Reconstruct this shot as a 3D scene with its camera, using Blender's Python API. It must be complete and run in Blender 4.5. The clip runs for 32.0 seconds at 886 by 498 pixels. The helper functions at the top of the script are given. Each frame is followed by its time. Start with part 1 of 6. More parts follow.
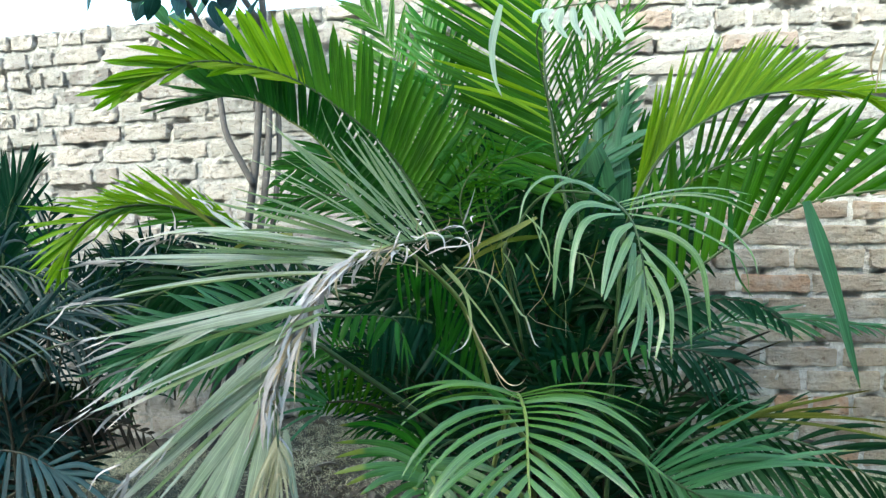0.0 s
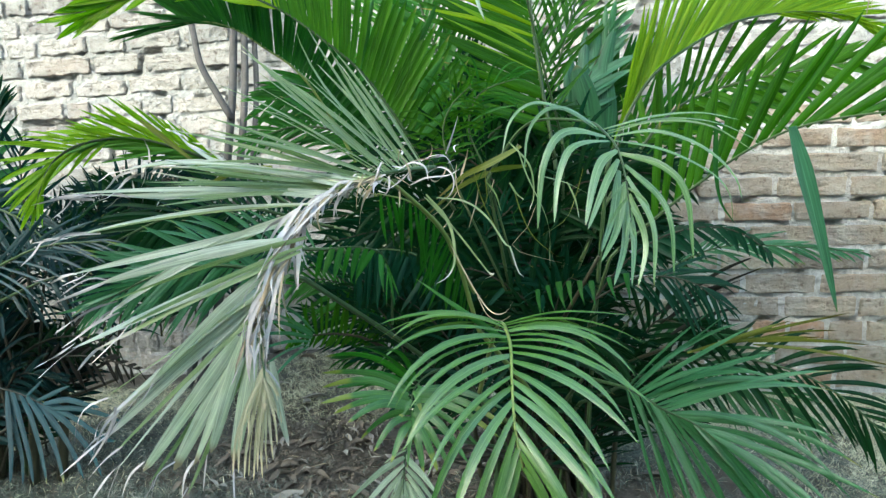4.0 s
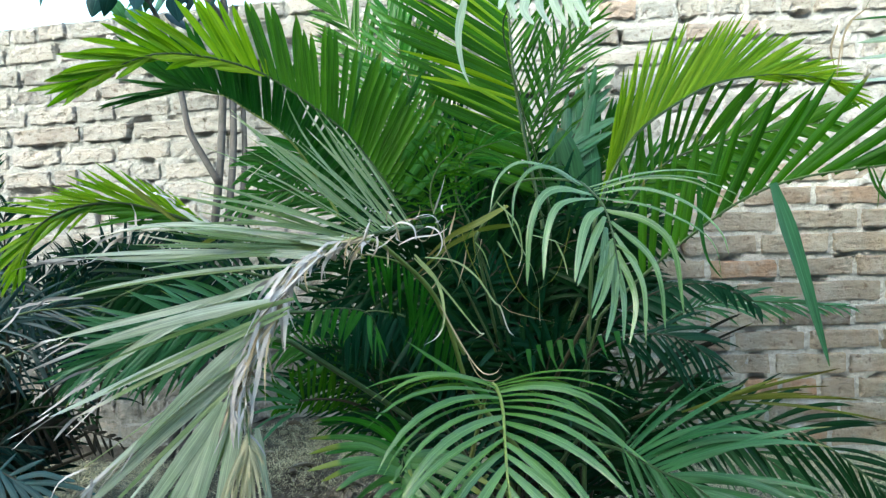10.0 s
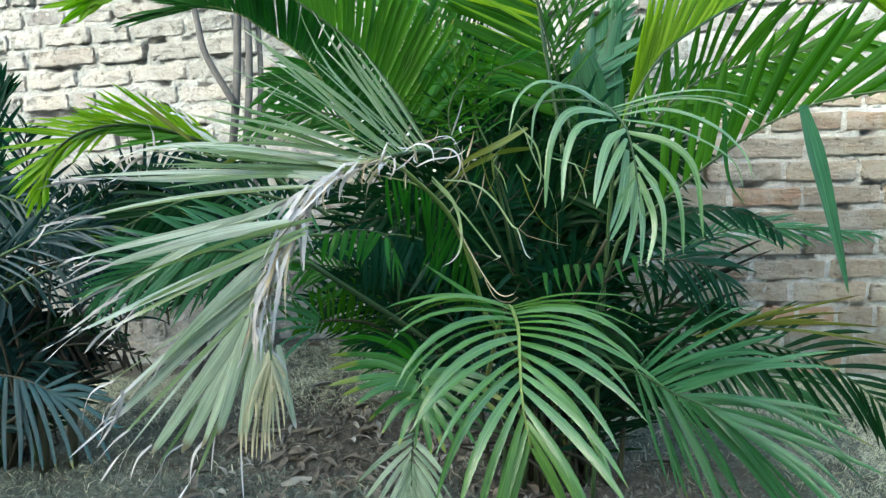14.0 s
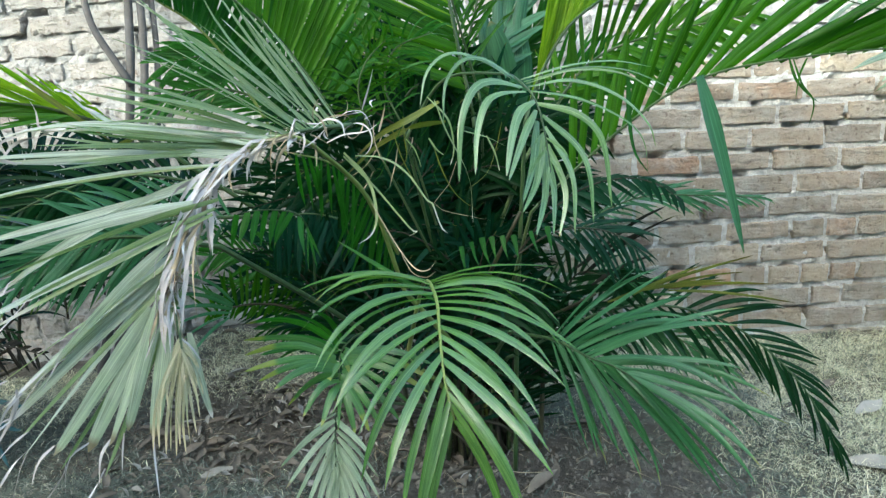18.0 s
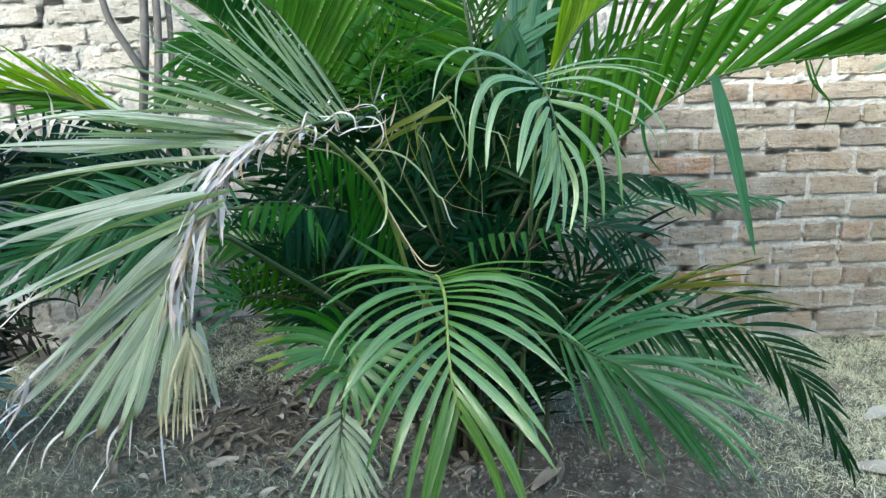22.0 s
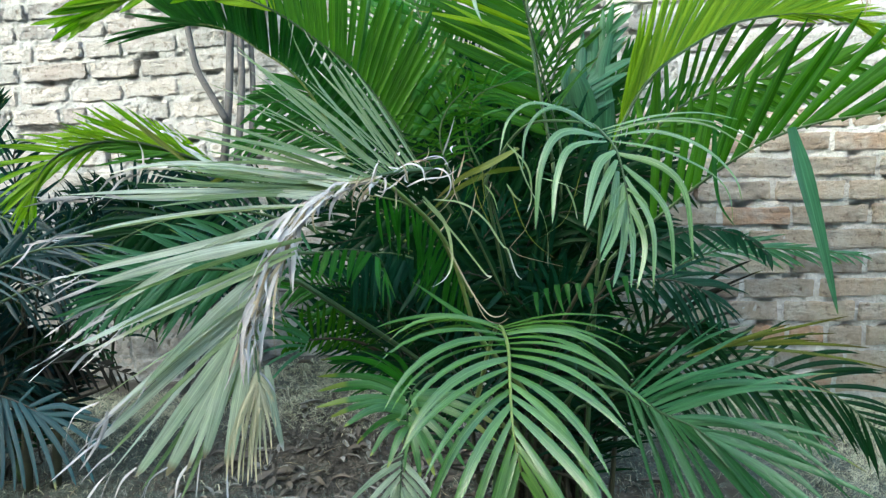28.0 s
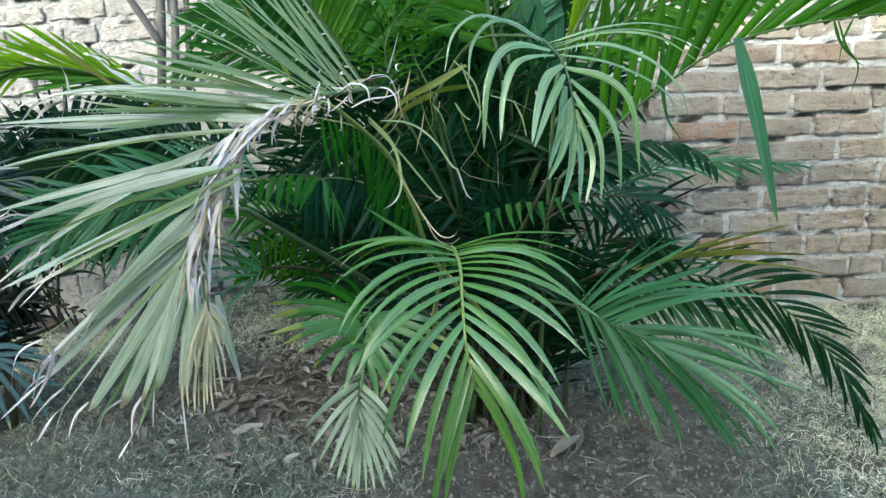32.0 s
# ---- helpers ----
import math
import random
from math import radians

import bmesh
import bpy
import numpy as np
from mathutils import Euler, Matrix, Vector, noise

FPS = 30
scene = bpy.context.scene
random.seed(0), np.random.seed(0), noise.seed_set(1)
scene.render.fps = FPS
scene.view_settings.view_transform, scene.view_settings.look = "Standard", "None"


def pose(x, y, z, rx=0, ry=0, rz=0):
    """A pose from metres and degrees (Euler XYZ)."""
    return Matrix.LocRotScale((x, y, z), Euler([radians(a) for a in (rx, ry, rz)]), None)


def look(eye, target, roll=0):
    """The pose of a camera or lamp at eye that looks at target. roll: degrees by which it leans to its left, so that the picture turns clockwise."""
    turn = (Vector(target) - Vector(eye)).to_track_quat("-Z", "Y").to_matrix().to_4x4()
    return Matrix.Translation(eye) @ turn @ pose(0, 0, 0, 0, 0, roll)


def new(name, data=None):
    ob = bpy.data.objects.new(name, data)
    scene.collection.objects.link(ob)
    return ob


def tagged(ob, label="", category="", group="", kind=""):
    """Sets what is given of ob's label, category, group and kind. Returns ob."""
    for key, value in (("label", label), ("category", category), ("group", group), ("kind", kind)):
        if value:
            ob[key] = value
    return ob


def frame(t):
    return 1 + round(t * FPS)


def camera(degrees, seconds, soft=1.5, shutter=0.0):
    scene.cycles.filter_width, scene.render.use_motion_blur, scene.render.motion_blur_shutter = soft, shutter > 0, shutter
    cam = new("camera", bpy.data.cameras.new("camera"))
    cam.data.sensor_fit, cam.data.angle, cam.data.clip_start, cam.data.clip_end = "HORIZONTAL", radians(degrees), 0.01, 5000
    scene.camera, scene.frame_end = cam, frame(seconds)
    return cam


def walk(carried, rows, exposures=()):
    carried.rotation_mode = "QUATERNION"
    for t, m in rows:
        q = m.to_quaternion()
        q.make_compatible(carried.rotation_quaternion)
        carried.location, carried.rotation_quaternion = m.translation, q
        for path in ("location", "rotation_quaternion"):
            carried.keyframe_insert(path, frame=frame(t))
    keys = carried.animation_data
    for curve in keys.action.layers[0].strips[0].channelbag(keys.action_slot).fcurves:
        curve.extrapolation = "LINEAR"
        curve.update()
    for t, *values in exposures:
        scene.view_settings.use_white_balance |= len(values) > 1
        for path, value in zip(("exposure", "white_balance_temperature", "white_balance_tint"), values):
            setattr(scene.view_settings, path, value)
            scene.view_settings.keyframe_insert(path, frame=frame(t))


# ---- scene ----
cam = camera(67.9, 32.0, soft=1.4)
PATH = [
    (0, (0.142, 0.121, 0.94), (-0.05, 2.106, 0.789), -0.5),
    (0.5, (0.143, 0.122, 0.939), (-0.062, 2.103, 0.754), -0.3),
    (1, (0.138, 0.117, 0.941), (-0.088, 2.094, 0.733), -1.2),
    (1.5, (0.14, 0.118, 0.94), (-0.095, 2.089, 0.698), -0.5),
    (2, (0.139, 0.121, 0.937), (-0.083, 2.089, 0.66), -0.6),
    (2.5, (0.139, 0.122, 0.937), (-0.058, 2.087, 0.624), -0.8),
    (3, (0.143, 0.125, 0.933), (-0.037, 2.087, 0.589), -1.1),
    (3.5, (0.143, 0.128, 0.933), (-0.018, 2.09, 0.58), -1.0),
    (5.5, (0.146, 0.135, 0.923), (0.037, 2.116, 0.665), -1.8),
    (6, (0.141, 0.135, 0.921), (0.056, 2.12, 0.699), -1.5),
    (6.5, (0.142, 0.138, 0.923), (0.107, 2.125, 0.698), -0.8),
    (7, (0.151, 0.138, 0.924), (0.182, 2.13, 0.752), -0.8),
    (7.5, (0.153, 0.141, 0.921), (0.24, 2.134, 0.777), 0.0),
    (8, (0.15, 0.137, 0.928), (0.218, 2.133, 0.817), -0.1),
    (8.5, (0.149, 0.14, 0.925), (0.211, 2.136, 0.813), -0.1),
    (9, (0.147, 0.14, 0.924), (0.169, 2.136, 0.802), -0.2),
    (9.5, (0.149, 0.138, 0.925), (0.109, 2.134, 0.798), -1.1),
    (10, (0.141, 0.135, 0.925), (0.035, 2.126, 0.768), -1.8),
    (10.5, (0.136, 0.136, 0.924), (0.008, 2.125, 0.766), -3.2),
    (11, (0.138, 0.136, 0.926), (0.007, 2.125, 0.763), -2.1),
    (11.5, (0.138, 0.137, 0.925), (0.004, 2.124, 0.739), -2.2),
    (12, (0.135, 0.134, 0.926), (-0.004, 2.119, 0.729), -2.2),
    (12.5, (0.136, 0.134, 0.925), (-0.047, 2.113, 0.703), -3.1),
    (13, (0.133, 0.132, 0.924), (-0.116, 2.1, 0.666), -2.5),
    (13.5, (0.137, 0.136, 0.919), (-0.061, 2.1, 0.597), -2.1),
    (14, (0.142, 0.135, 0.916), (-0.024, 2.094, 0.545), -1.6),
    (14.5, (0.144, 0.137, 0.915), (-0.002, 2.096, 0.535), -1.8),
    (16.5, (0.143, 0.14, 0.915), (0.04, 2.092, 0.494), -3.0),
    (17, (0.147, 0.14, 0.914), (0.088, 2.094, 0.492), -1.3),
    (17.5, (0.146, 0.142, 0.911), (0.147, 2.09, 0.458), -1.3),
    (18, (0.143, 0.142, 0.911), (0.226, 2.09, 0.466), -2.4),
    (18.5, (0.147, 0.142, 0.912), (0.219, 2.088, 0.458), -2.3),
    (19, (0.145, 0.141, 0.914), (0.239, 2.092, 0.484), -1.1),
    (19.5, (0.146, 0.142, 0.91), (0.218, 2.089, 0.46), -1.0),
    (20, (0.145, 0.142, 0.91), (0.208, 2.087, 0.447), -1.1),
    (20.5, (0.141, 0.144, 0.909), (0.196, 2.088, 0.441), -1.3),
    (21, (0.141, 0.142, 0.909), (0.192, 2.085, 0.436), -1.3),
    (21.5, (0.143, 0.144, 0.909), (0.198, 2.089, 0.446), -1.5),
    (22, (0.143, 0.142, 0.91), (0.198, 2.088, 0.454), -1.4),
    (22.5, (0.146, 0.14, 0.911), (0.187, 2.088, 0.458), -1.1),
    (23, (0.145, 0.139, 0.91), (0.181, 2.091, 0.475), -1.3),
    (23.5, (0.148, 0.139, 0.914), (0.144, 2.093, 0.489), -1.6),
    (24, (0.15, 0.139, 0.915), (0.151, 2.099, 0.514), -1.5),
    (24.5, (0.149, 0.141, 0.917), (0.209, 2.118, 0.616), -1.5),
    (25, (0.149, 0.14, 0.921), (0.229, 2.125, 0.691), -1.4),
    (25.5, (0.15, 0.137, 0.923), (0.21, 2.128, 0.74), -1.7),
    (27.5, (0.144, 0.139, 0.926), (0.008, 2.12, 0.69), -2.4),
    (28, (0.144, 0.14, 0.923), (0.003, 2.108, 0.596), -1.2),
    (28.5, (0.143, 0.14, 0.921), (0.005, 2.102, 0.556), -1.1),
    (29, (0.142, 0.141, 0.921), (0.022, 2.098, 0.526), -1.2),
    (29.5, (0.145, 0.141, 0.924), (0.084, 2.095, 0.502), -1.4),
    (30, (0.147, 0.143, 0.921), (0.114, 2.092, 0.473), -1.8),
    (30.5, (0.149, 0.146, 0.92), (0.136, 2.087, 0.435), -3.2),
    (31, (0.151, 0.147, 0.918), (0.138, 2.084, 0.419), -3.3),
    (31.5, (0.153, 0.146, 0.917), (0.133, 2.075, 0.391), -2.7),
    (32, (0.154, 0.146, 0.915), (0.137, 2.069, 0.365), -2.4),
]
walk(cam, [(t, look(e, g, r)) for t, e, g, r in PATH], exposures=[(0, 3.02, 6280, -6), (3, 3.09, 6280, -7), (6, 3.10, 6300, -4), (8, 2.86, 6280, -7), (10, 2.92, 6280, -7), (12, 2.91, 6280, -7), (14, 3.05, 6250, -7), (19, 3.06, 6220, -4), (23, 3.13, 6200, -3), (25.2, 3.05, 6200, -5), (28, 3.05, 6200, -5), (32, 3.10, 6200, -3)])

# ---- world, sun, exposure ----
SUN_EL, SUN_AZ = 26.0, 210.0     # degrees; azimuth clockwise from +y (behind the wall)
world = bpy.data.worlds.new("sky")
scene.world = world
world.use_nodes = True
wn = world.node_tree
sky = wn.nodes.new("ShaderNodeTexSky")
sky.sky_type = "NISHITA"
sky.sun_disc = False
sky.sun_elevation, sky.sun_rotation = radians(SUN_EL), radians(SUN_AZ)
sky.dust_density = 3.0
wn.links.new(sky.outputs[0], wn.nodes["Background"].inputs[0])
wn.nodes["Background"].inputs[1].default_value = 0.15
sun = new("sun", bpy.data.lights.new("sun", "SUN"))
sun.data.energy, sun.data.angle, sun.data.color = 0.6, radians(0.6), (1.0, 0.995, 0.985)
az, el = radians(SUN_AZ), radians(SUN_EL)
to_sun = Vector((math.sin(az) * math.cos(el), math.cos(az) * math.cos(el), math.sin(el)))
sun.matrix_world = look(to_sun * 30, (0, 0, 0))


# ---- materials ----
def material(name, rough=0.7, spec=0.4):
    m = bpy.data.materials.new(name)
    m.use_nodes = True
    b = m.node_tree.nodes["Principled BSDF"]
    b.inputs["Roughness"].default_value = rough
    b.inputs["Specular IOR Level"].default_value = spec
    return m, m.node_tree, b


def noise_node(nt, scale, detail=4.0, coords=None, rough=0.55):
    n = nt.nodes.new("ShaderNodeTexNoise")
    n.inputs["Scale"].default_value = scale
    n.inputs["Detail"].default_value = detail
    n.inputs["Roughness"].default_value = rough
    if coords is not None:
        nt.links.new(coords, n.inputs["Vector"])
    return n.outputs["Fac"]


def ramp(nt, fac, stops):
    r = nt.nodes.new("ShaderNodeValToRGB")
    while len(r.color_ramp.elements) < len(stops):
        r.color_ramp.elements.new(0.5)
    for e, (at, c) in zip(r.color_ramp.elements, stops):
        e.position = at
        e.color = (*c, 1) if len(c) == 3 else c
    nt.links.new(fac, r.inputs[0])
    return r.outputs["Color"]


def mix(nt, fac, a, b, mode="MIX"):
    n = nt.nodes.new("ShaderNodeMix")
    n.data_type, n.blend_type = "RGBA", mode
    for v, s in ((fac, n.inputs[0]), (a, n.inputs[6]), (b, n.inputs[7])):
        if isinstance(v, bpy.types.NodeSocket):
            nt.links.new(v, s)
        elif isinstance(v, tuple):
            s.default_value = (*v, 1)
        else:
            s.default_value = v
    return n.outputs[2]


def calc(nt, op, a, b=0.0):
    n = nt.nodes.new("ShaderNodeMath")
    n.operation = op
    for v, s in ((a, n.inputs[0]), (b, n.inputs[1])):
        if isinstance(v, bpy.types.NodeSocket):
            nt.links.new(v, s)
        else:
            s.default_value = v
    return n.outputs[0]


def bump(nt, b, height, strength=0.3, dist=0.004):
    n = nt.nodes.new("ShaderNodeBump")
    n.inputs["Strength"].default_value = strength
    n.inputs["Distance"].default_value = dist
    nt.links.new(height, n.inputs["Height"])
    nt.links.new(n.outputs[0], b.inputs["Normal"])


def leaf_material(name, c_dark, c_light, tip=(0.17, 0.16, 0.05), tip_from=0.97, rough=0.38, through_light=0.35, dusty=0.0, spec=0.5, tip_vary=0.16, streaky=0.4):
    """Palm leaflet: two greens, a pale midrib, dried tips, light passing through."""
    m, nt, b = material(name, rough, spec)
    L = nt.links
    geo, info = nt.nodes.new("ShaderNodeNewGeometry"), nt.nodes.new("ShaderNodeObjectInfo")
    tex, uv = nt.nodes.new("ShaderNodeTexCoord"), nt.nodes.new("ShaderNodeSeparateXYZ")
    L.new(tex.outputs["UV"], uv.inputs[0])
    rnd = calc(nt, "FRACT", calc(nt, "ADD", geo.outputs["Random Per Island"], info.outputs["Random"]))
    patch = noise_node(nt, 9.0, 3.0, tex.outputs["Object"])
    col = mix(nt, calc(nt, "ADD", calc(nt, "MULTIPLY", rnd, 0.6), calc(nt, "MULTIPLY", patch, 0.5)), c_dark, c_light)
    # fine lengthwise streaks
    stretch = nt.nodes.new("ShaderNodeVectorMath")
    stretch.operation = "MULTIPLY"
    L.new(tex.outputs["UV"], stretch.inputs[0])
    stretch.inputs[1].default_value = (2.2, 11.0, 1.0)
    streak = noise_node(nt, 1.0, 2.0, stretch.outputs[0])
    col = mix(nt, ramp(nt, streak, [(0.42, (0, 0, 0)), (0.72, (streaky, streaky, streaky))]), col, tuple(min(1, v * 1.9) for v in c_light))
    col = mix(nt, ramp(nt, streak, [(0.28, (streaky, streaky, streaky)), (0.45, (0, 0, 0))]), col, tuple(v * 0.6 for v in c_dark))
    # midrib
    rib = calc(nt, "LESS_THAN", calc(nt, "ABSOLUTE", calc(nt, "SUBTRACT", uv.outputs[1], 0.5)), 0.035)
    col = mix(nt, calc(nt, "MULTIPLY", rib, 0.22), col, tuple(min(1, v * 1.7 + 0.02) for v in c_light))
    if dusty:
        dust = noise_node(nt, 34.0, 5.0, tex.outputs["Object"])
        col = mix(nt, calc(nt, "MULTIPLY", dust, dusty), col, (0.46, 0.455, 0.42))
    # dried tip with an uneven border
    edge = calc(nt, "ADD", uv.outputs[0], calc(nt, "MULTIPLY", calc(nt, "SUBTRACT", rnd, 0.5), tip_vary))
    tipf = nt.nodes.new("ShaderNodeMapRange")
    tipf.inputs["From Min"].default_value, tipf.inputs["From Max"].default_value = tip_from, tip_from + 0.06
    L.new(edge, tipf.inputs["Value"])
    col = mix(nt, tipf.outputs[0], col, tip)
    L.new(col, b.inputs["Base Color"])
    bump(nt, b, streak, 0.25, 0.002)
    thin = nt.nodes.new("ShaderNodeBsdfTranslucent")
    bright = mix(nt, 1.0, col, (1.25, 1.35, 0.6), "MULTIPLY")
    L.new(bright, thin.inputs["Color"])
    both = nt.nodes.new("ShaderNodeMixShader")
    both.inputs[0].default_value = through_light
    L.new(b.outputs[0], both.inputs[1])
    L.new(thin.outputs[0], both.inputs[2])
    L.new(both.outputs[0], nt.nodes["Material Output"].inputs["Surface"])
    return m


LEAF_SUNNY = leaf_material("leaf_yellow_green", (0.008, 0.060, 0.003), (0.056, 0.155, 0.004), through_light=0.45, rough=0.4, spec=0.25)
LEAF_GREEN = leaf_material("leaf_green", (0.008, 0.058, 0.004), (0.027, 0.125, 0.010), rough=0.4, spec=0.24)
LEAF_MID = leaf_material("leaf_mid_green", (0.006, 0.042, 0.005), (0.020, 0.09, 0.010), rough=0.42, spec=0.16, tip_from=1.0)
LEAF_FRESH = leaf_material("leaf_fresh_green", (0.017, 0.080, 0.008), (0.105, 0.197, 0.040), rough=0.26, spec=0.85)
LEAF_YOUNG = leaf_material("leaf_young_green", (0.014, 0.075, 0.014), (0.07, 0.165, 0.042), tip=(0.18, 0.22, 0.04), tip_from=0.8, tip_vary=0.5, rough=0.3, spec=0.5)
LEAF_LIME = leaf_material("leaf_lime_green", (0.030, 0.13, 0.003), (0.185, 0.30, 0.005), through_light=0.5, rough=0.42, spec=0.2)
LEAF_FADED = leaf_material("leaf_faded_green", (0.03, 0.10, 0.02), (0.21, 0.27, 0.11), tip=(0.45, 0.42, 0.38), tip_from=0.9, rough=0.45, dusty=0.2, spec=0.35, tip_vary=0.3)
LEAF_OLIVE = leaf_material("leaf_olive_green", (0.005, 0.042, 0.001), (0.034, 0.115, 0.002), rough=0.4, spec=0.2, through_light=0.45)
LEAF_LOW = leaf_material("leaf_low_blue_green", (0.009, 0.056, 0.021), (0.045, 0.130, 0.050), rough=0.3, spec=0.42, tip_from=0.96)
LEAF_GLOSSY = leaf_material("leaf_glossy_pale_green", (0.022, 0.092, 0.016), (0.18, 0.27, 0.115), rough=0.2, spec=0.9)
# green with the shade inside the clumps already in its colour
LEAF_SHADE_GREEN = leaf_material("leaf_shaded_green", (0.0025, 0.014, 0.004), (0.0075, 0.035, 0.010), spec=0.12, tip_from=1.0)
LEAF_TEAL = leaf_material("leaf_blue_green", (0.013, 0.07, 0.028), (0.052, 0.15, 0.07), tip=(0.11, 0.16, 0.03), rough=0.36, spec=0.4, tip_from=0.9)
LEAF_DUSTY = leaf_material("leaf_dusty_grey_green", (0.05, 0.100, 0.05), (0.31, 0.345, 0.26), tip=(0.46, 0.42, 0.42), tip_from=0.9, rough=0.45, dusty=0.55, spec=0.4, tip_vary=0.35, streaky=0.7)
LEAF_DRYING = leaf_material("leaf_drying_grey_green", (0.045, 0.105, 0.042), (0.21, 0.27, 0.165), tip=(0.15, 0.125, 0.075), tip_from=0.9, rough=0.45, dusty=0.45, spec=0.4, tip_vary=0.1, streaky=0.7)
LEAF_PALE = leaf_material("leaf_pale_blue_green", (0.15, 0.24, 0.18), (0.34, 0.42, 0.35), rough=0.45, dusty=0.3)
LEAF_STRAW = leaf_material("leaf_straw", (0.16, 0.155, 0.09), (0.36, 0.335, 0.23), tip=(0.45, 0.38, 0.25), tip_from=0.75, rough=0.65)
LEAF_BRONZE = leaf_material("leaf_bronze", (0.05, 0.085, 0.010), (0.14, 0.14, 0.025), tip=(0.10, 0.085, 0.02), tip_from=0.8, spec=0.3)
# teal leaf darkened to stand for deep shade
LEAF_SHADE_TEAL = leaf_material("leaf_shaded_teal", (0.002, 0.018, 0.008), (0.006, 0.037, 0.018), spec=0.12, tip_from=1.0)
# purple-brown leaf taken almost to black in place of shade
LEAF_SHADE_PURPLE = leaf_material("leaf_shaded_purple", (0.005, 0.006, 0.005), (0.017, 0.015, 0.013), rough=0.5, spec=0.1, tip_from=1.0)
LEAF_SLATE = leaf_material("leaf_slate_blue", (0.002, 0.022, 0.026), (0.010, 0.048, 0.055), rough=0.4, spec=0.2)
LEAF_DUSTY_GREEN = leaf_material("leaf_dusty_green", (0.03, 0.095, 0.022), (0.19, 0.245, 0.12), tip=(0.42, 0.40, 0.36), tip_from=0.93, rough=0.42, dusty=0.18, spec=0.4, tip_vary=0.2, streaky=0.6)
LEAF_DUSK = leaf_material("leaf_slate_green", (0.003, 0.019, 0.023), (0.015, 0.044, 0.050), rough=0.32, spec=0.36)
# blue-green lowered to carry shade in the colour itself
LEAF_SHADE = leaf_material("leaf_shaded_blue_green", (0.002, 0.013, 0.013), (0.007, 0.028, 0.029), rough=0.4, spec=0.12)


def plain(name, c1, c2, scale=20.0, rough=0.75, relief=0.4, dist=0.003, spec=0.3):
    m, nt, b = material(name, rough, spec)
    tex = nt.nodes.new("ShaderNodeTexCoord")
    info = nt.nodes.new("ShaderNodeObjectInfo")
    big = noise_node(nt, scale * 0.2, 3.0, tex.outputs["Object"])
    fine = noise_node(nt, scale, 6.0, tex.outputs["Object"], 0.7)
    f = calc(nt, "ADD", calc(nt, "MULTIPLY", fine, 0.6), calc(nt, "MULTIPLY", calc(nt, "ADD", big, info.outputs["Random"]), 0.25))
    nt.links.new(ramp(nt, f, [(0.25, c1), (0.75, c2)]), b.inputs["Base Color"])
    bump(nt, b, fine, relief, dist)
    return m


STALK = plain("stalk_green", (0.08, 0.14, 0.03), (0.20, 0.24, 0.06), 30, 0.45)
# brown stalk, darkened for the shade it stands in
STALK_SHADED = plain("stalk_shaded_brown", (0.010, 0.010, 0.005), (0.034, 0.028, 0.014), 30, 0.6)
STALK_DARK = plain("stalk_dark", (0.02, 0.05, 0.015), (0.06, 0.09, 0.03), 30, 0.5)
# cane brown, with the heart's shade put into it
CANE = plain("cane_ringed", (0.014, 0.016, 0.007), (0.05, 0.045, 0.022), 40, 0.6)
DRY = plain("dry_strip", (0.26, 0.225, 0.20), (0.54, 0.49, 0.455), 60, 0.85)
DRY_BROWN = plain("dry_brown", (0.16, 0.12, 0.07), (0.36, 0.29, 0.19), 50, 0.85)
BARK = plain("grey_bark", (0.05, 0.045, 0.043), (0.135, 0.124, 0.118), 35, 0.9, 0.8, 0.006)
MORTAR = plain("lime_mortar", (0.24, 0.23, 0.215), (0.69, 0.675, 0.65), 75, 0.95, 1.0, 0.02)
PLASTER = plain("house_plaster", (0.45, 0.42, 0.38), (0.60, 0.57, 0.52), 8, 0.9)

CLOD = plain("soil_crumb", (0.05, 0.043, 0.034), (0.17, 0.148, 0.118), 60, 0.95)


def blade_material(name, stops):
    """Grass of mixed blades, each of its own tone, in patches."""
    m, nt, b = material(name, 0.8, 0.25)
    geo, tex = nt.nodes.new("ShaderNodeNewGeometry"), nt.nodes.new("ShaderNodeTexCoord")
    patch = noise_node(nt, 5.0, 4.0, tex.outputs["Object"])
    f = calc(nt, "ADD", calc(nt, "MULTIPLY", geo.outputs["Random Per Island"], 0.65), calc(nt, "MULTIPLY", patch, 0.45))
    nt.links.new(ramp(nt, f, stops), b.inputs["Base Color"])
    return m


BLADE = blade_material("dry_grass", [(0.15, (0.03, 0.042, 0.032)), (0.5, (0.09, 0.105, 0.083)), (0.8, (0.19, 0.20, 0.158)), (0.98, (0.42, 0.40, 0.335))])
BLADE_PALE = blade_material("straw_grass", [(0.15, (0.24, 0.26, 0.15)), (0.5, (0.47, 0.44, 0.29)), (0.95, (0.70, 0.65, 0.47))])
LITTER = plain("leaf_litter", (0.055, 0.044, 0.034), (0.20, 0.165, 0.128), 25, 0.85)
LITTER_PALE = plain("bleached_leaf", (0.16, 0.145, 0.12), (0.34, 0.315, 0.275), 40, 0.85, 0.8, 0.006)


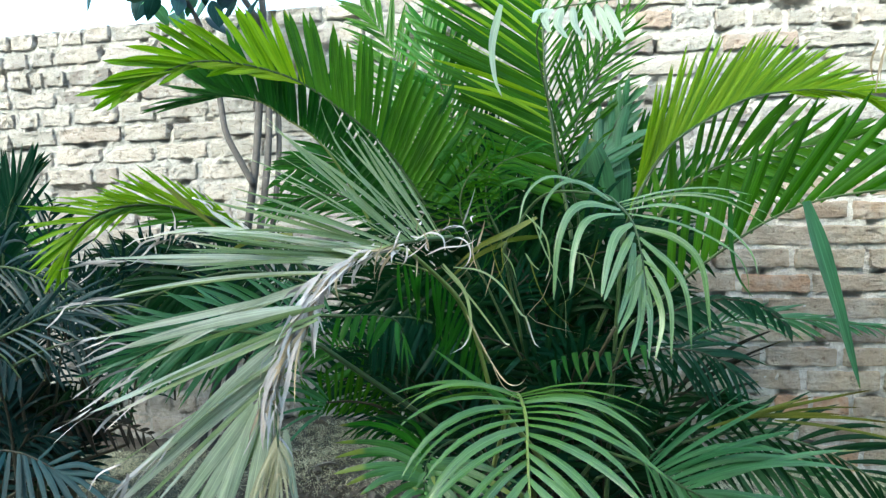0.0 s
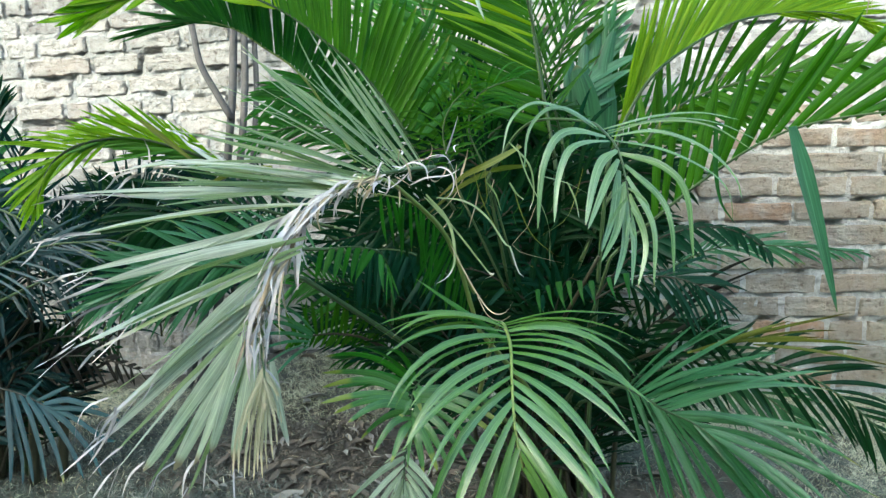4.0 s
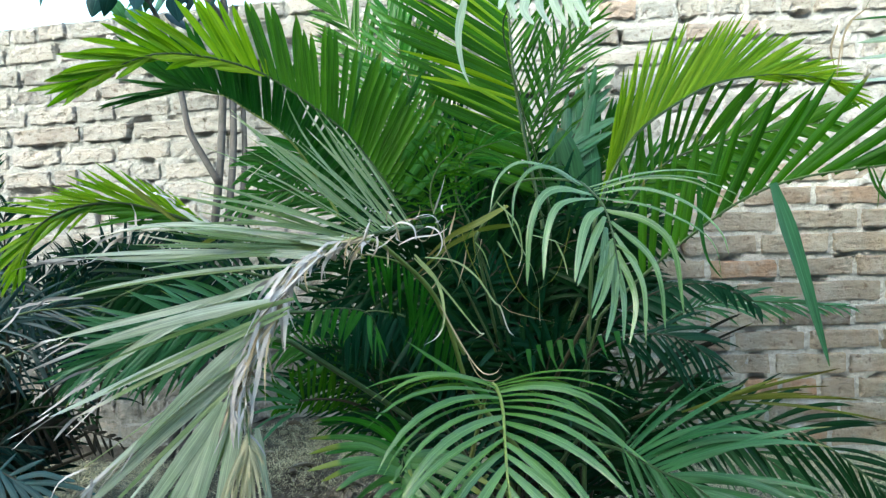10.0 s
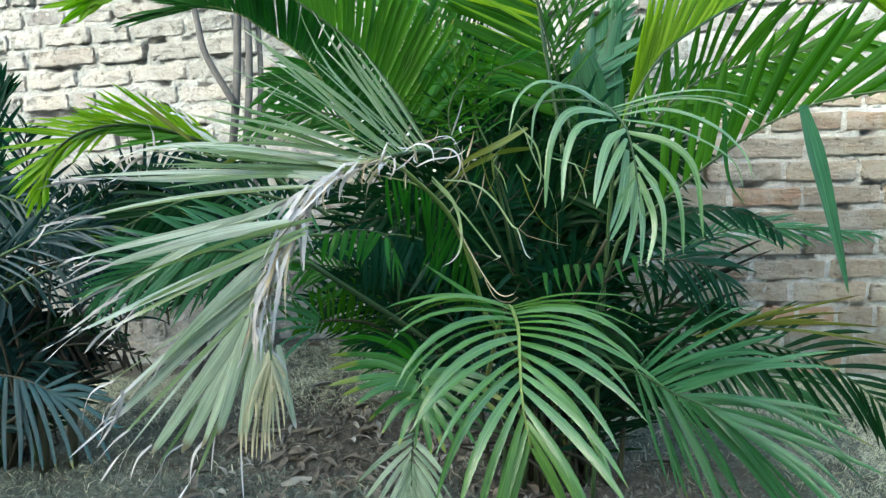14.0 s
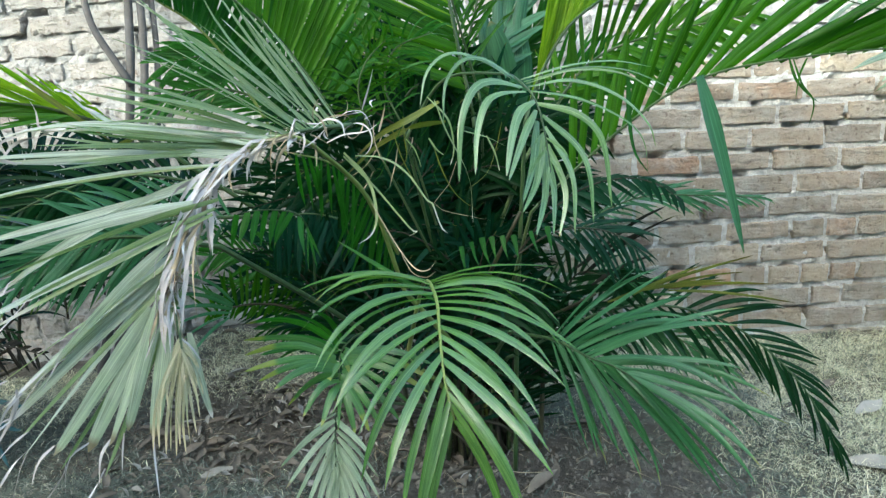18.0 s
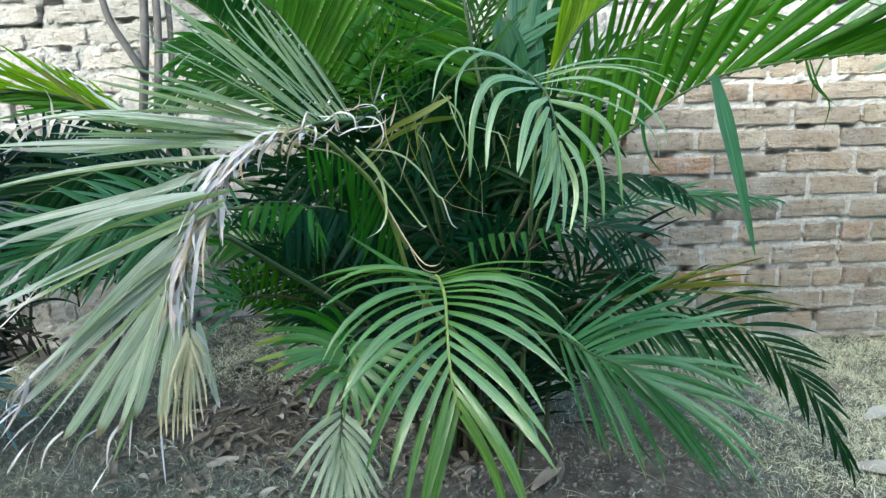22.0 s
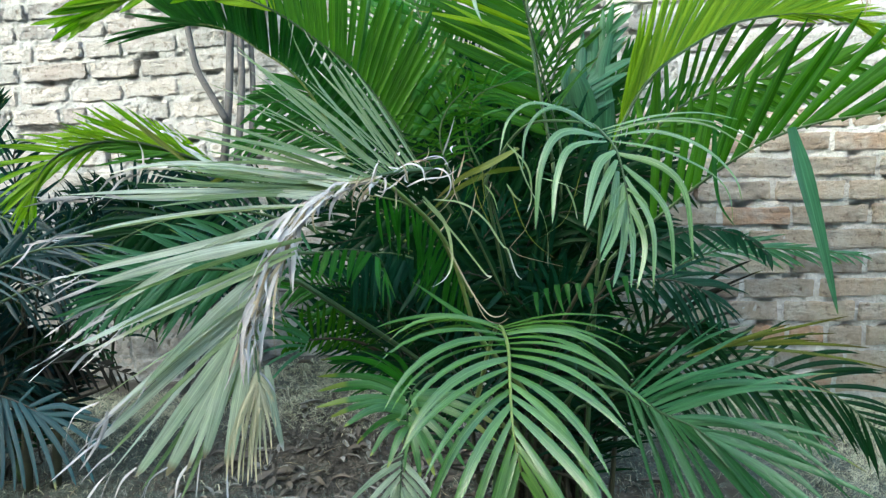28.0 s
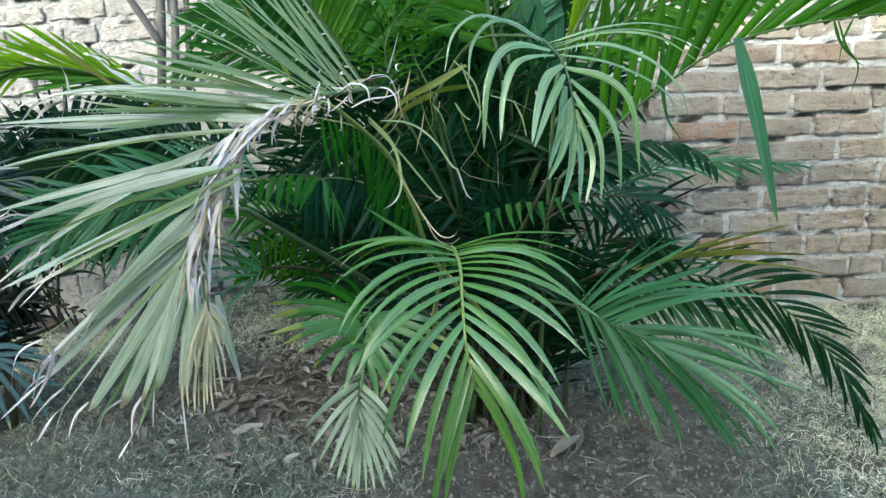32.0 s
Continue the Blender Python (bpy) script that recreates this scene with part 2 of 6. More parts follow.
def brick_material(name, tones, film):
    m, nt, b = material(name, 0.92, 0.2)
    tex, info = nt.nodes.new("ShaderNodeTexCoord"), nt.nodes.new("ShaderNodeObjectInfo")
    geo = nt.nodes.new("ShaderNodeNewGeometry")
    rnd = calc(nt, "FRACT", calc(nt, "ADD", info.outputs["Random"], geo.outputs["Random Per Island"]))
    base = ramp(nt, rnd, tones)
    shift = nt.nodes.new("ShaderNodeVectorMath")
    nt.links.new(geo.outputs["Position"], shift.inputs[0])
    blotch = noise_node(nt, 14.0, 5.0, shift.outputs[0], 0.65)
    fine = noise_node(nt, 120.0, 6.0, shift.outputs[0], 0.75)
    pits = noise_node(nt, 46.0, 4.0, shift.outputs[0], 0.6)
    col = mix(nt, ramp(nt, blotch, [(0.44, (0, 0, 0)), (0.66, (0.6, 0.6, 0.6))]), base, film)
    col = mix(nt, ramp(nt, pits, [(0.30, (0.75, 0.75, 0.75)), (0.42, (0, 0, 0))]), col, (0.15, 0.11, 0.08))
    drag = nt.nodes.new("ShaderNodeVectorMath")
    drag.operation = "MULTIPLY"
    nt.links.new(geo.outputs["Position"], drag.inputs[0])
    drag.inputs[1].default_value = (22.0, 22.0, 95.0)
    scuff = noise_node(nt, 1.0, 5.0, drag.outputs[0], 0.7)
    col = mix(nt, ramp(nt, scuff, [(0.54, (0, 0, 0)), (0.70, (0.45, 0.45, 0.45))]), col, (0.20, 0.155, 0.115))
    col = mix(nt, ramp(nt, fine, [(0.50, (0, 0, 0)), (0.68, (0.4, 0.4, 0.4))]), col, (0.22, 0.18, 0.15))
    nt.links.new(col, b.inputs["Base Color"])
    bump(nt, b, calc(nt, "ADD", calc(nt, "ADD", calc(nt, "MULTIPLY", pits, 0.7), calc(nt, "MULTIPLY", fine, 0.6)), calc(nt, "ADD", blotch, calc(nt, "MULTIPLY", scuff, 0.6))), 1.0, 0.03)
    return m


BRICK = brick_material("weathered_brick", [(0.0, (0.35, 0.295, 0.235)), (0.25, (0.42, 0.34, 0.26)), (0.5, (0.33, 0.285, 0.24)),
                                           (0.72, (0.47, 0.39, 0.29)), (0.84, (0.21, 0.17, 0.135)), (0.9, (0.31, 0.24, 0.18)), (0.97, (0.45, 0.28, 0.185))], (0.48, 0.45, 0.405))
BRICK_OLD = brick_material("whitened_brick", [(0.0, (0.41, 0.385, 0.355)), (0.3, (0.475, 0.43, 0.385)), (0.55, (0.36, 0.345, 0.32)),
                                              (0.78, (0.50, 0.455, 0.41)), (0.9, (0.41, 0.36, 0.32)), (0.97, (0.27, 0.255, 0.24))], (0.55, 0.525, 0.50))
# brick of the upper courses, the sun's brightness put into its tones
BRICK_SUNLIT = brick_material("sunlit_brick", [(0.0, (0.45, 0.425, 0.385)), (0.25, (0.52, 0.465, 0.41)), (0.45, (0.40, 0.39, 0.375)),
                                             (0.65, (0.50, 0.48, 0.45)), (0.82, (0.30, 0.29, 0.28)), (0.94, (0.47, 0.37, 0.31))], (0.56, 0.545, 0.52))


def soil_material():
    m, nt, b = material("dry_soil", 0.95, 0.2)
    tex = nt.nodes.new("ShaderNodeTexCoord")
    big = noise_node(nt, 1.6, 4.0, tex.outputs["Object"])
    mid = noise_node(nt, 18.0, 5.0, tex.outputs["Object"], 0.65)
    fine = noise_node(nt, 140.0, 5.0, tex.outputs["Object"], 0.7)
    col = ramp(nt, calc(nt, "ADD", calc(nt, "MULTIPLY", mid, 0.6), calc(nt, "MULTIPLY", big, 0.4)),
               [(0.36, (0.045, 0.038, 0.030)), (0.52, (0.115, 0.100, 0.080)), (0.70, (0.27, 0.245, 0.195))])
    col = mix(nt, calc(nt, "MULTIPLY", fine, 0.5), col, (0.12, 0.10, 0.08))
    nt.links.new(col, b.inputs["Base Color"])
    bump(nt, b, calc(nt, "ADD", mid, calc(nt, "MULTIPLY", fine, 0.6)), 1.0, 0.035)
    return m


SOIL = soil_material()


# ---- mesh helpers ----
def mesh_object(name, verts, faces, mat, parent=None, label="", uvs=None, smooth=False):
    me = bpy.data.meshes.new(name)
    me.from_pydata([tuple(v) for v in verts], [], [tuple(f) for f in faces])
    if uvs is not None:
        layer = me.uv_layers.new(name="UVMap")
        idx = np.empty(len(me.loops), dtype=np.int32)
        me.loops.foreach_get("vertex_index", idx)
        layer.data.foreach_set("uv", np.asarray(uvs, dtype=np.float32)[idx].ravel())
    if smooth:
        me.polygons.foreach_set("use_smooth", np.ones(len(me.polygons), dtype=bool))
    me.materials.append(mat)
    ob = new(name, me)
    if parent is not None:
        ob.parent = parent
    if label:
        tagged(ob, label)
    return ob


class Soup:
    """Collects strips and tubes that become one mesh."""

    def __init__(self):
        self.v, self.f, self.uv, self.n = [], [], [], 0

    def add(self, v, f, uv):
        self.v.append(v)
        self.uv.append(uv)
        self.f += [tuple(i + self.n for i in q) for q in f]
        self.n += len(v)

    def make(self, name, mat, parent=None, label="", smooth=True):
        return mesh_object(name, np.concatenate(self.v), self.f, mat, parent, label, np.concatenate(self.uv), smooth)


def unit(v):
    return v / (np.linalg.norm(v) + 1e-9)


def curve_points(ctrl, n):
    """Catmull-Rom through the control points, n samples evenly in parameter."""
    p = np.array(ctrl, dtype=float)
    p = np.vstack([2 * p[0] - p[1], p, 2 * p[-1] - p[-2]])
    out = []
    k = len(p) - 3
    for t in np.linspace(0, k - 1e-6, n):
        i, u = int(t), t - int(t)
        a, b, c, d = p[i:i + 4]
        out.append(0.5 * (2 * b + (c - a) * u + (2 * a - 5 * b + 4 * c - d) * u * u + (3 * b - a - 3 * c + d) * u ** 3))
    out = np.array(out)
    step = np.r_[0, np.cumsum(np.linalg.norm(np.diff(out, axis=0), axis=1))]
    even = np.linspace(0, step[-1], n)
    return np.stack([np.interp(even, step, out[:, j]) for j in range(3)], 1)


def tube(points, radii, sides=6):
    pts = np.asarray(points)
    n = len(pts)
    tang = np.gradient(pts, axis=0)
    v, uv, f = [], [], []
    ref = np.array([0.31, 0.85, 0.42])
    for i in range(n):
        t = unit(tang[i])
        a = unit(np.cross(t, ref))
        b = np.cross(t, a)
        for s in range(sides):
            w = 2 * math.pi * s / sides
            v.append(pts[i] + radii[i] * (math.cos(w) * a + math.sin(w) * b))
            uv.append((i / (n - 1), s / sides))
    for i in range(n - 1):
        for s in range(sides):
            q = (s + 1) % sides
            f.append((i * sides + s, i * sides + q, (i + 1) * sides + q, (i + 1) * sides + s))
    f.append(tuple(range(sides))[::-1])
    f.append(tuple((n - 1) * sides + s for s in range(sides)))
    return np.array(v), f, np.array(uv)


def strip(base, way, across, length, width, droop, fold=0.25, segs=8, curl=0.0, tip_curl=0.0, blunt=2.4, root=0.3):
    """One leaflet: a narrow folded blade that starts along way and sinks under its weight."""
    u = np.linspace(0, 1, segs + 1)
    down = np.array([0, 0, -1.0])
    mid, p, d = [base], np.array(base, dtype=float), np.array(way, dtype=float)
    for i in range(segs):
        bend = droop * (0.4 + 1.6 * u[i]) / segs
        d = unit(d + down * bend + across * curl / segs)
        if tip_curl and i > segs * 0.6:
            d = unit(d + np.cross(d, across) * tip_curl)
        p = p + d * length / segs
        mid.append(p)
    mid = np.array(mid)
    tang = np.gradient(mid, axis=0)
    v, uv = [], []
    for i in range(segs + 1):
        t = unit(tang[i])
        ac = unit(across - t * np.dot(across, t))
        nm = np.cross(t, ac)
        x = u[i]
        w = width * 0.5 * ((root + (1 - root) * (x / 0.35) ** 0.7) if x < 0.35 else max(0.03, (1 - ((x - 0.35) / 0.65) ** blunt)))
        v += [mid[i] - ac * w + nm * w * fold, mid[i], mid[i] + ac * w + nm * w * fold]
        uv += [(x, 0.0), (x, 0.5), (x, 1.0)]
    f = []
    for i in range(segs):
        a = i * 3
        f += [(a, a + 1, a + 4, a + 3), (a + 1, a + 2, a + 5, a + 4)]
    return np.array(v), f, np.array(uv)


def frond(palm, ctrl, n, length, width, side_a, side_b, mat, fwd=(70, 25), droop=0.35, start=0.12, pieces=False,
          label="", prof=(0.6, 1.0, 0.4), stalk=STALK_DARK, radius=0.0045, seed=1, jitter=0.12, a_scale=1.0, b_scale=1.0,
          droop_b=None, fold=0.35, skip=0.0, twist=0.3, fwd_b=None, blunt=2.8, ease=1.0, rooted=True, end=1.0, kink=0.0, fray=0, root=0.5, loose=1.0):
    """A feather-shaped palm leaf under its palm: the stalk is the part, its leaflets hang on that."""
    rng = np.random.default_rng(seed)
    pts = curve_points(ctrl, 28)
    rach = Soup()
    rach.add(*tube(pts, np.linspace(radius, radius * 0.3, len(pts))))
    # leaf stalk down to the foot of the clump
    fx, fy = palm["foot"]
    foot = np.array([fx + rng.normal(0, 0.05), fy + rng.normal(0, 0.04), 0.0])
    p0 = pts[0]
    low = foot + np.array([(p0[0] - foot[0]) * 0.25, (p0[1] - foot[1]) * 0.25, max(0.05, p0[2] * 0.45)])
    if rooted:
        rach.add(*tube(curve_points([foot, low, p0 - unit(pts[1] - pts[0]) * 0.02, p0], 14), np.linspace(radius * 1.5, radius, 14)))
    stem = rach.make("frond", stalk, palm, label)
    rest = Soup()
    tang = np.gradient(pts, axis=0)
    for side, vec, scale in ((0, side_a, a_scale), (1, side_b, b_scale)):
        if vec is None:
            continue
        for i in range(n):
            if rng.random() < skip:
                continue
            s = start + (end - start) * min(1.0, (i + 0.5 * side + rng.uniform(-0.15, 0.15)) / (n - 0.5))
            s = min(max(s, 0.0), 1.0)
            k = s * (len(pts) - 1)
            j = min(int(k), len(pts) - 2)
            base = pts[j] + (pts[j + 1] - pts[j]) * (k - j)
            T = unit(tang[j])
            d0 = np.array(vec, dtype=float) + rng.normal(0, jitter, 3)
            d0 = unit(d0 - T * np.dot(d0, T))
            f0, f1 = fwd if side == 0 or fwd_b is None else fwd_b
            phi = radians(f0 + (f1 - f0) * max(0.0, (s - start) / (end - start)) ** ease + rng.normal(0, 4 * loose))
            way = unit(T * math.cos(phi) + d0 * math.sin(phi))
            q = max(0.0, (s - start) / (end - start))
            size = (prof[0] + (prof[1] - prof[0]) * min(1, q / 0.4)) if q < 0.4 else prof[1] + (prof[2] - prof[1]) * (q - 0.4) / 0.6
            across = T - way * np.dot(T, way)
            across = unit(unit(across) + np.cross(way, unit(across)) * rng.normal(0, twist))
            dr = droop if side == 0 or droop_b is None else droop_b
            blade = strip(base, way, across, length * size * scale * rng.uniform(0.9, 1.08), width * (0.55 + 0.45 * size) * rng.uniform(0.85, 1.1),
                          max(0, dr * rng.uniform(0.7, 1.3)), fold, curl=rng.normal(0, 0.12 * loose + kink), blunt=blunt, tip_curl=rng.normal(0, kink), root=root)
            for _ in range(fray):
                end_p, way_p = blade[0][-2], unit(blade[0][-2] - blade[0][-8])
                at = end_p - way_p * rng.uniform(0.0, 0.05) + rng.normal(0, 0.003, 3)
                r_ln = rng.uniform(0.025, 0.075)
                d1, d2 = unit(way_p + rng.normal(0, 0.22, 3)), unit(way_p + np.array([0, 0, -0.5]) + rng.normal(0, 0.4, 3))
                ribbon("dry_tip", [at, at + d1 * r_ln * 0.5, at + d1 * r_ln * 0.5 + d2 * r_ln * 0.3, at + d1 * r_ln * 0.6 + d2 * r_ln * 0.6],
                       rng.uniform(0.0025, 0.006), DRY, stem, n=9, twist=rng.normal(0, 2.5), across=tuple(rng.normal(0, 1, 3)), taper=3)
            if pieces:
                one = Soup()
                one.add(*blade)
                one.make("leaflet", mat, stem)
            else:
                rest.add(*blade)
    if rest.n:
        tagged(rest.make("foliage", mat, stem), kind="stuff")
    return stem


def ribbon(name, ctrl, width, mat, parent, label="", n=14, twist=0.0, taper=1.6, across=(1, 0.2, 0.3), root=0.5):
    """A thin leaf strip along a curve, turning about itself by twist (radians)."""
    pts = curve_points(ctrl, n)
    tang = np.gradient(pts, axis=0)
    v, uv, f = [], [], []
    for i in range(n):
        t = unit(tang[i])
        a = np.array(across, dtype=float)
        a = unit(a - t * np.dot(a, t))
        b = np.cross(t, a)
        x = i / (n - 1)
        w = width * 0.5 * max(0.06, (root + (1 - root) * min(1, x / 0.2)) * (1 - max(0, x - 0.3 * (1.5 - root)) / (1 - 0.3 * (1.5 - root))) ** (1 / taper))
        ac = a * math.cos(twist * x) + b * math.sin(twist * x)
        nm = np.cross(t, ac)
        v += [pts[i] - ac * w + nm * w * 0.3, pts[i], pts[i] + ac * w + nm * w * 0.3]
        uv += [(x, 0), (x, 0.5), (x, 1)]
    for i in range(n - 1):
        k = i * 3
        f += [(k, k + 1, k + 4, k + 3), (k + 1, k + 2, k + 5, k + 4)]
    return mesh_object(name, np.array(v), f, mat, parent, label, np.array(uv), True)


def blades(name, rows, width, mat, parent, sag=0.02, taper=3.0, tails=0, seed=1, twist=0.5):
    """Single leaflets, each from a foot to a tip, bowed upwards by sag, with dried shreds at the end if tails."""
    r = np.random.default_rng(seed)
    for foot, tip in rows:
        a, b = np.array(foot, dtype=float), np.array(tip, dtype=float)
        up = np.array([0, 0, sag * r.uniform(0.6, 1.4)])
        side = unit(np.cross(unit(b - a), np.array([r.normal(0, 0.3), -0.9, 0.35 + r.normal(0, 0.3)])))
        tw = r.normal(0, twist)
        ribbon(name, [a, a * 0.66 + b * 0.34 + up, a * 0.33 + b * 0.67 + up * 0.9, b], width * r.uniform(0.85, 1.15), mat, parent, n=18, twist=tw, taper=taper, across=tuple(side))
        for _ in range(tails):
            p = a * 0.04 + b * 0.96 + r.normal(0, width * 0.2, 3)
            d1, d2 = unit(unit(b - a) + r.normal(0, 0.25, 3)), unit(unit(b - a) + np.array([0, 0, -0.5]) + r.normal(0, 0.25, 3))
            k = r.uniform(0.03, 0.065)
            ribbon("dry_tip", [p, p + d1 * k * 0.45, p + d1 * k * 0.6 + d2 * k * 0.35, p + d1 * k * 0.6 + d2 * k * 0.8], r.uniform(0.002, 0.0048), DRY, parent, n=9, twist=r.normal(0, 1.6), across=tuple(r.normal(0, 1, 3)), taper=3)


def arcs(name, rows, width, mat, parent, taper=2.2, seed=1, twist=0.3, label="", root=0.5):
    """Single leaflets along given curves, foot first, lying face to the front."""
    r = np.random.default_rng(seed)
    for pts in rows:
        way = unit(np.array(pts[-1], dtype=float) - np.array(pts[0], dtype=float))
        side = unit(np.cross(way, np.array([r.normal(0, 0.25), -0.85, 0.5 + r.normal(0, 0.25)])))
        ribbon(name, pts, width * r.uniform(0.9, 1.1), mat, parent, label, n=20, twist=r.normal(0, twist), taper=taper, across=tuple(side), root=root)


def palm_thing(name, at, label):
    e = new(name)
    e.empty_display_size = 0.1
    tagged(e, label, "palm")
    e["foot"] = at[:2]
    return e


# ---- ground ----
def ground_height(x, y):
    bank = math.exp(-((x + 0.42) / 0.5) ** 2) * min(1.0, max(0.0, (y - 1.8) / 0.62)) ** 1.5
    return 0.145 * bank + 0.018 * noise.noise((x * 2.3, y * 2.3, 0.0)) + 0.010 * noise.noise((x * 9.0, y * 9.0, 3.0)) + 0.004 * noise.noise((x * 30, y * 30, 5.0))


xs = np.concatenate([[-300, -60, -20, -8, -5, -4], np.arange(-3.2, 3.6, 0.035), [4.2, 5, 8, 20, 60, 300]])
ys = np.concatenate([[-300, -60, -20, -8, -3, -1], np.arange(-0.2, 3.0, 0.035), [3.5, 5, 8, 20, 60, 300]])
gv = [(x, y, ground_height(x, y)) for y in ys for x in xs]
gf = [(j * len(xs) + i, j * len(xs) + i + 1, (j + 1) * len(xs) + i + 1, (j + 1) * len(xs) + i) for j in range(len(ys) - 1) for i in range(len(xs) - 1)]
ground = mesh_object("ground", gv, gf, SOIL, smooth=True)
tagged(ground, "dry grey-brown garden soil with crumbs and dead leaves", "ground", kind="structure")


# ---- brick wall ----
def course_z(j):
    return 0.02 + 0.0834 * j * (1 - 0.065 * (j / 20 - 0.5))


def brick_mesh(seed, mat, rough=1.0):
    """A unit brick (1 x 1 x 1, front at y = 0), with worn uneven edges."""
    r = random.Random(seed)
    gx = (0.0, 0.022, 0.12, 0.27, 0.42, 0.57, 0.72, 0.88, 0.978, 1.0)
    gz = (0.0, 0.07, 0.36, 0.66, 0.93, 1.0)
    nx, nz = len(gx) - 1, len(gz) - 1
    v, f = [], []
    lean, tip = r.uniform(-0.03, 0.03), r.uniform(-0.03, 0.03)
    low, high = [[r.uniform(-0.01, 0.07) * rough for _ in gx] for _ in range(2)]
    near, away = [[r.uniform(-0.006, 0.014) * rough for _ in gz] for _ in range(2)]
    chips = [(r.choice((0, nx)), r.choice((0, nz))) for _ in range(2)]
    dents = [(r.uniform(0.1, 0.9), r.uniform(0.0, 1.0), r.uniform(0.06, 0.16), r.uniform(0.03, 0.10) * rough) for _ in range(3)]
    for iz in range(nz + 1):
        for ix in range(nx + 1):
            x, z = gx[ix], gz[iz]
            edge = (ix in (0, nx)) + (iz in (0, nz))
            wear = (0.0, 0.05, 0.09)[edge] * rough * r.uniform(0.3, 1.5) + (0.15 if (ix, iz) in chips else 0.0)
            for dx, dz, size, deep in dents:
                wear += deep * max(0.0, 1 - math.hypot(x - dx, (z - dz) * 0.35) / size)
            fx, fz = min(1.0, abs(x - 0.5) * 2), z
            x += near[iz] * (1 - gx[ix]) ** 8 - away[iz] * gx[ix] ** 8
            z += low[ix] * (1 - fz) ** 3 - high[ix] * fz ** 3
            v.append((x, wear + r.uniform(-0.012, 0.012) * rough + lean * (x - 0.5) + tip * (z - 0.5), z))
    for iz in range(nz):
        for ix in range(nx):
            a = iz * (nx + 1) + ix
            f.append((a, a + 1, a + nx + 2, a + nx + 1))
    ring = list(range(nx + 1)) + [k * (nx + 1) + nx for k in range(1, nz + 1)] + [nz * (nx + 1) + k for k in range(nx - 1, -1, -1)] + [k * (nx + 1) for k in range(nz - 1, 0, -1)]
    b0 = len(v)
    for k in ring:
        x, y, z = v[k]
        v.append((x, 0.8, z))
    m = len(ring)
    for k in range(m):
        q = (k + 1) % m
        f.append((ring[q], ring[k], b0 + k, b0 + q))
    me = bpy.data.meshes.new("brick")
    me.from_pydata(v, [], f)
    me.materials.append(mat)
    return me


BRICKS = [brick_mesh(k, BRICK, 1.0) for k in range(14)]
RUGGED = [brick_mesh(80 + k, BRICK_SUNLIT, 1.9) for k in range(14)]
OLD_BRICKS = [brick_mesh(40 + k, BRICK_OLD, 1.5) for k in range(14)]


def course_breaks(r, joints, length, brick_len, spread, half, header):
    """Where the bricks of one course meet: the known joints, carried on to both ends of the wall."""
    def step():
        return brick_len * (r.uniform(0.46, 0.58) if header or r.random() < 0.1 else r.uniform(*spread))
    marks = list(joints) or [brick_len * half - r.uniform(0, 0.04)]
    while marks[0] > 0:
        marks.insert(0, marks[0] - step())
    while marks[-1] < length:
        marks.append(marks[-1] + step())
    return marks


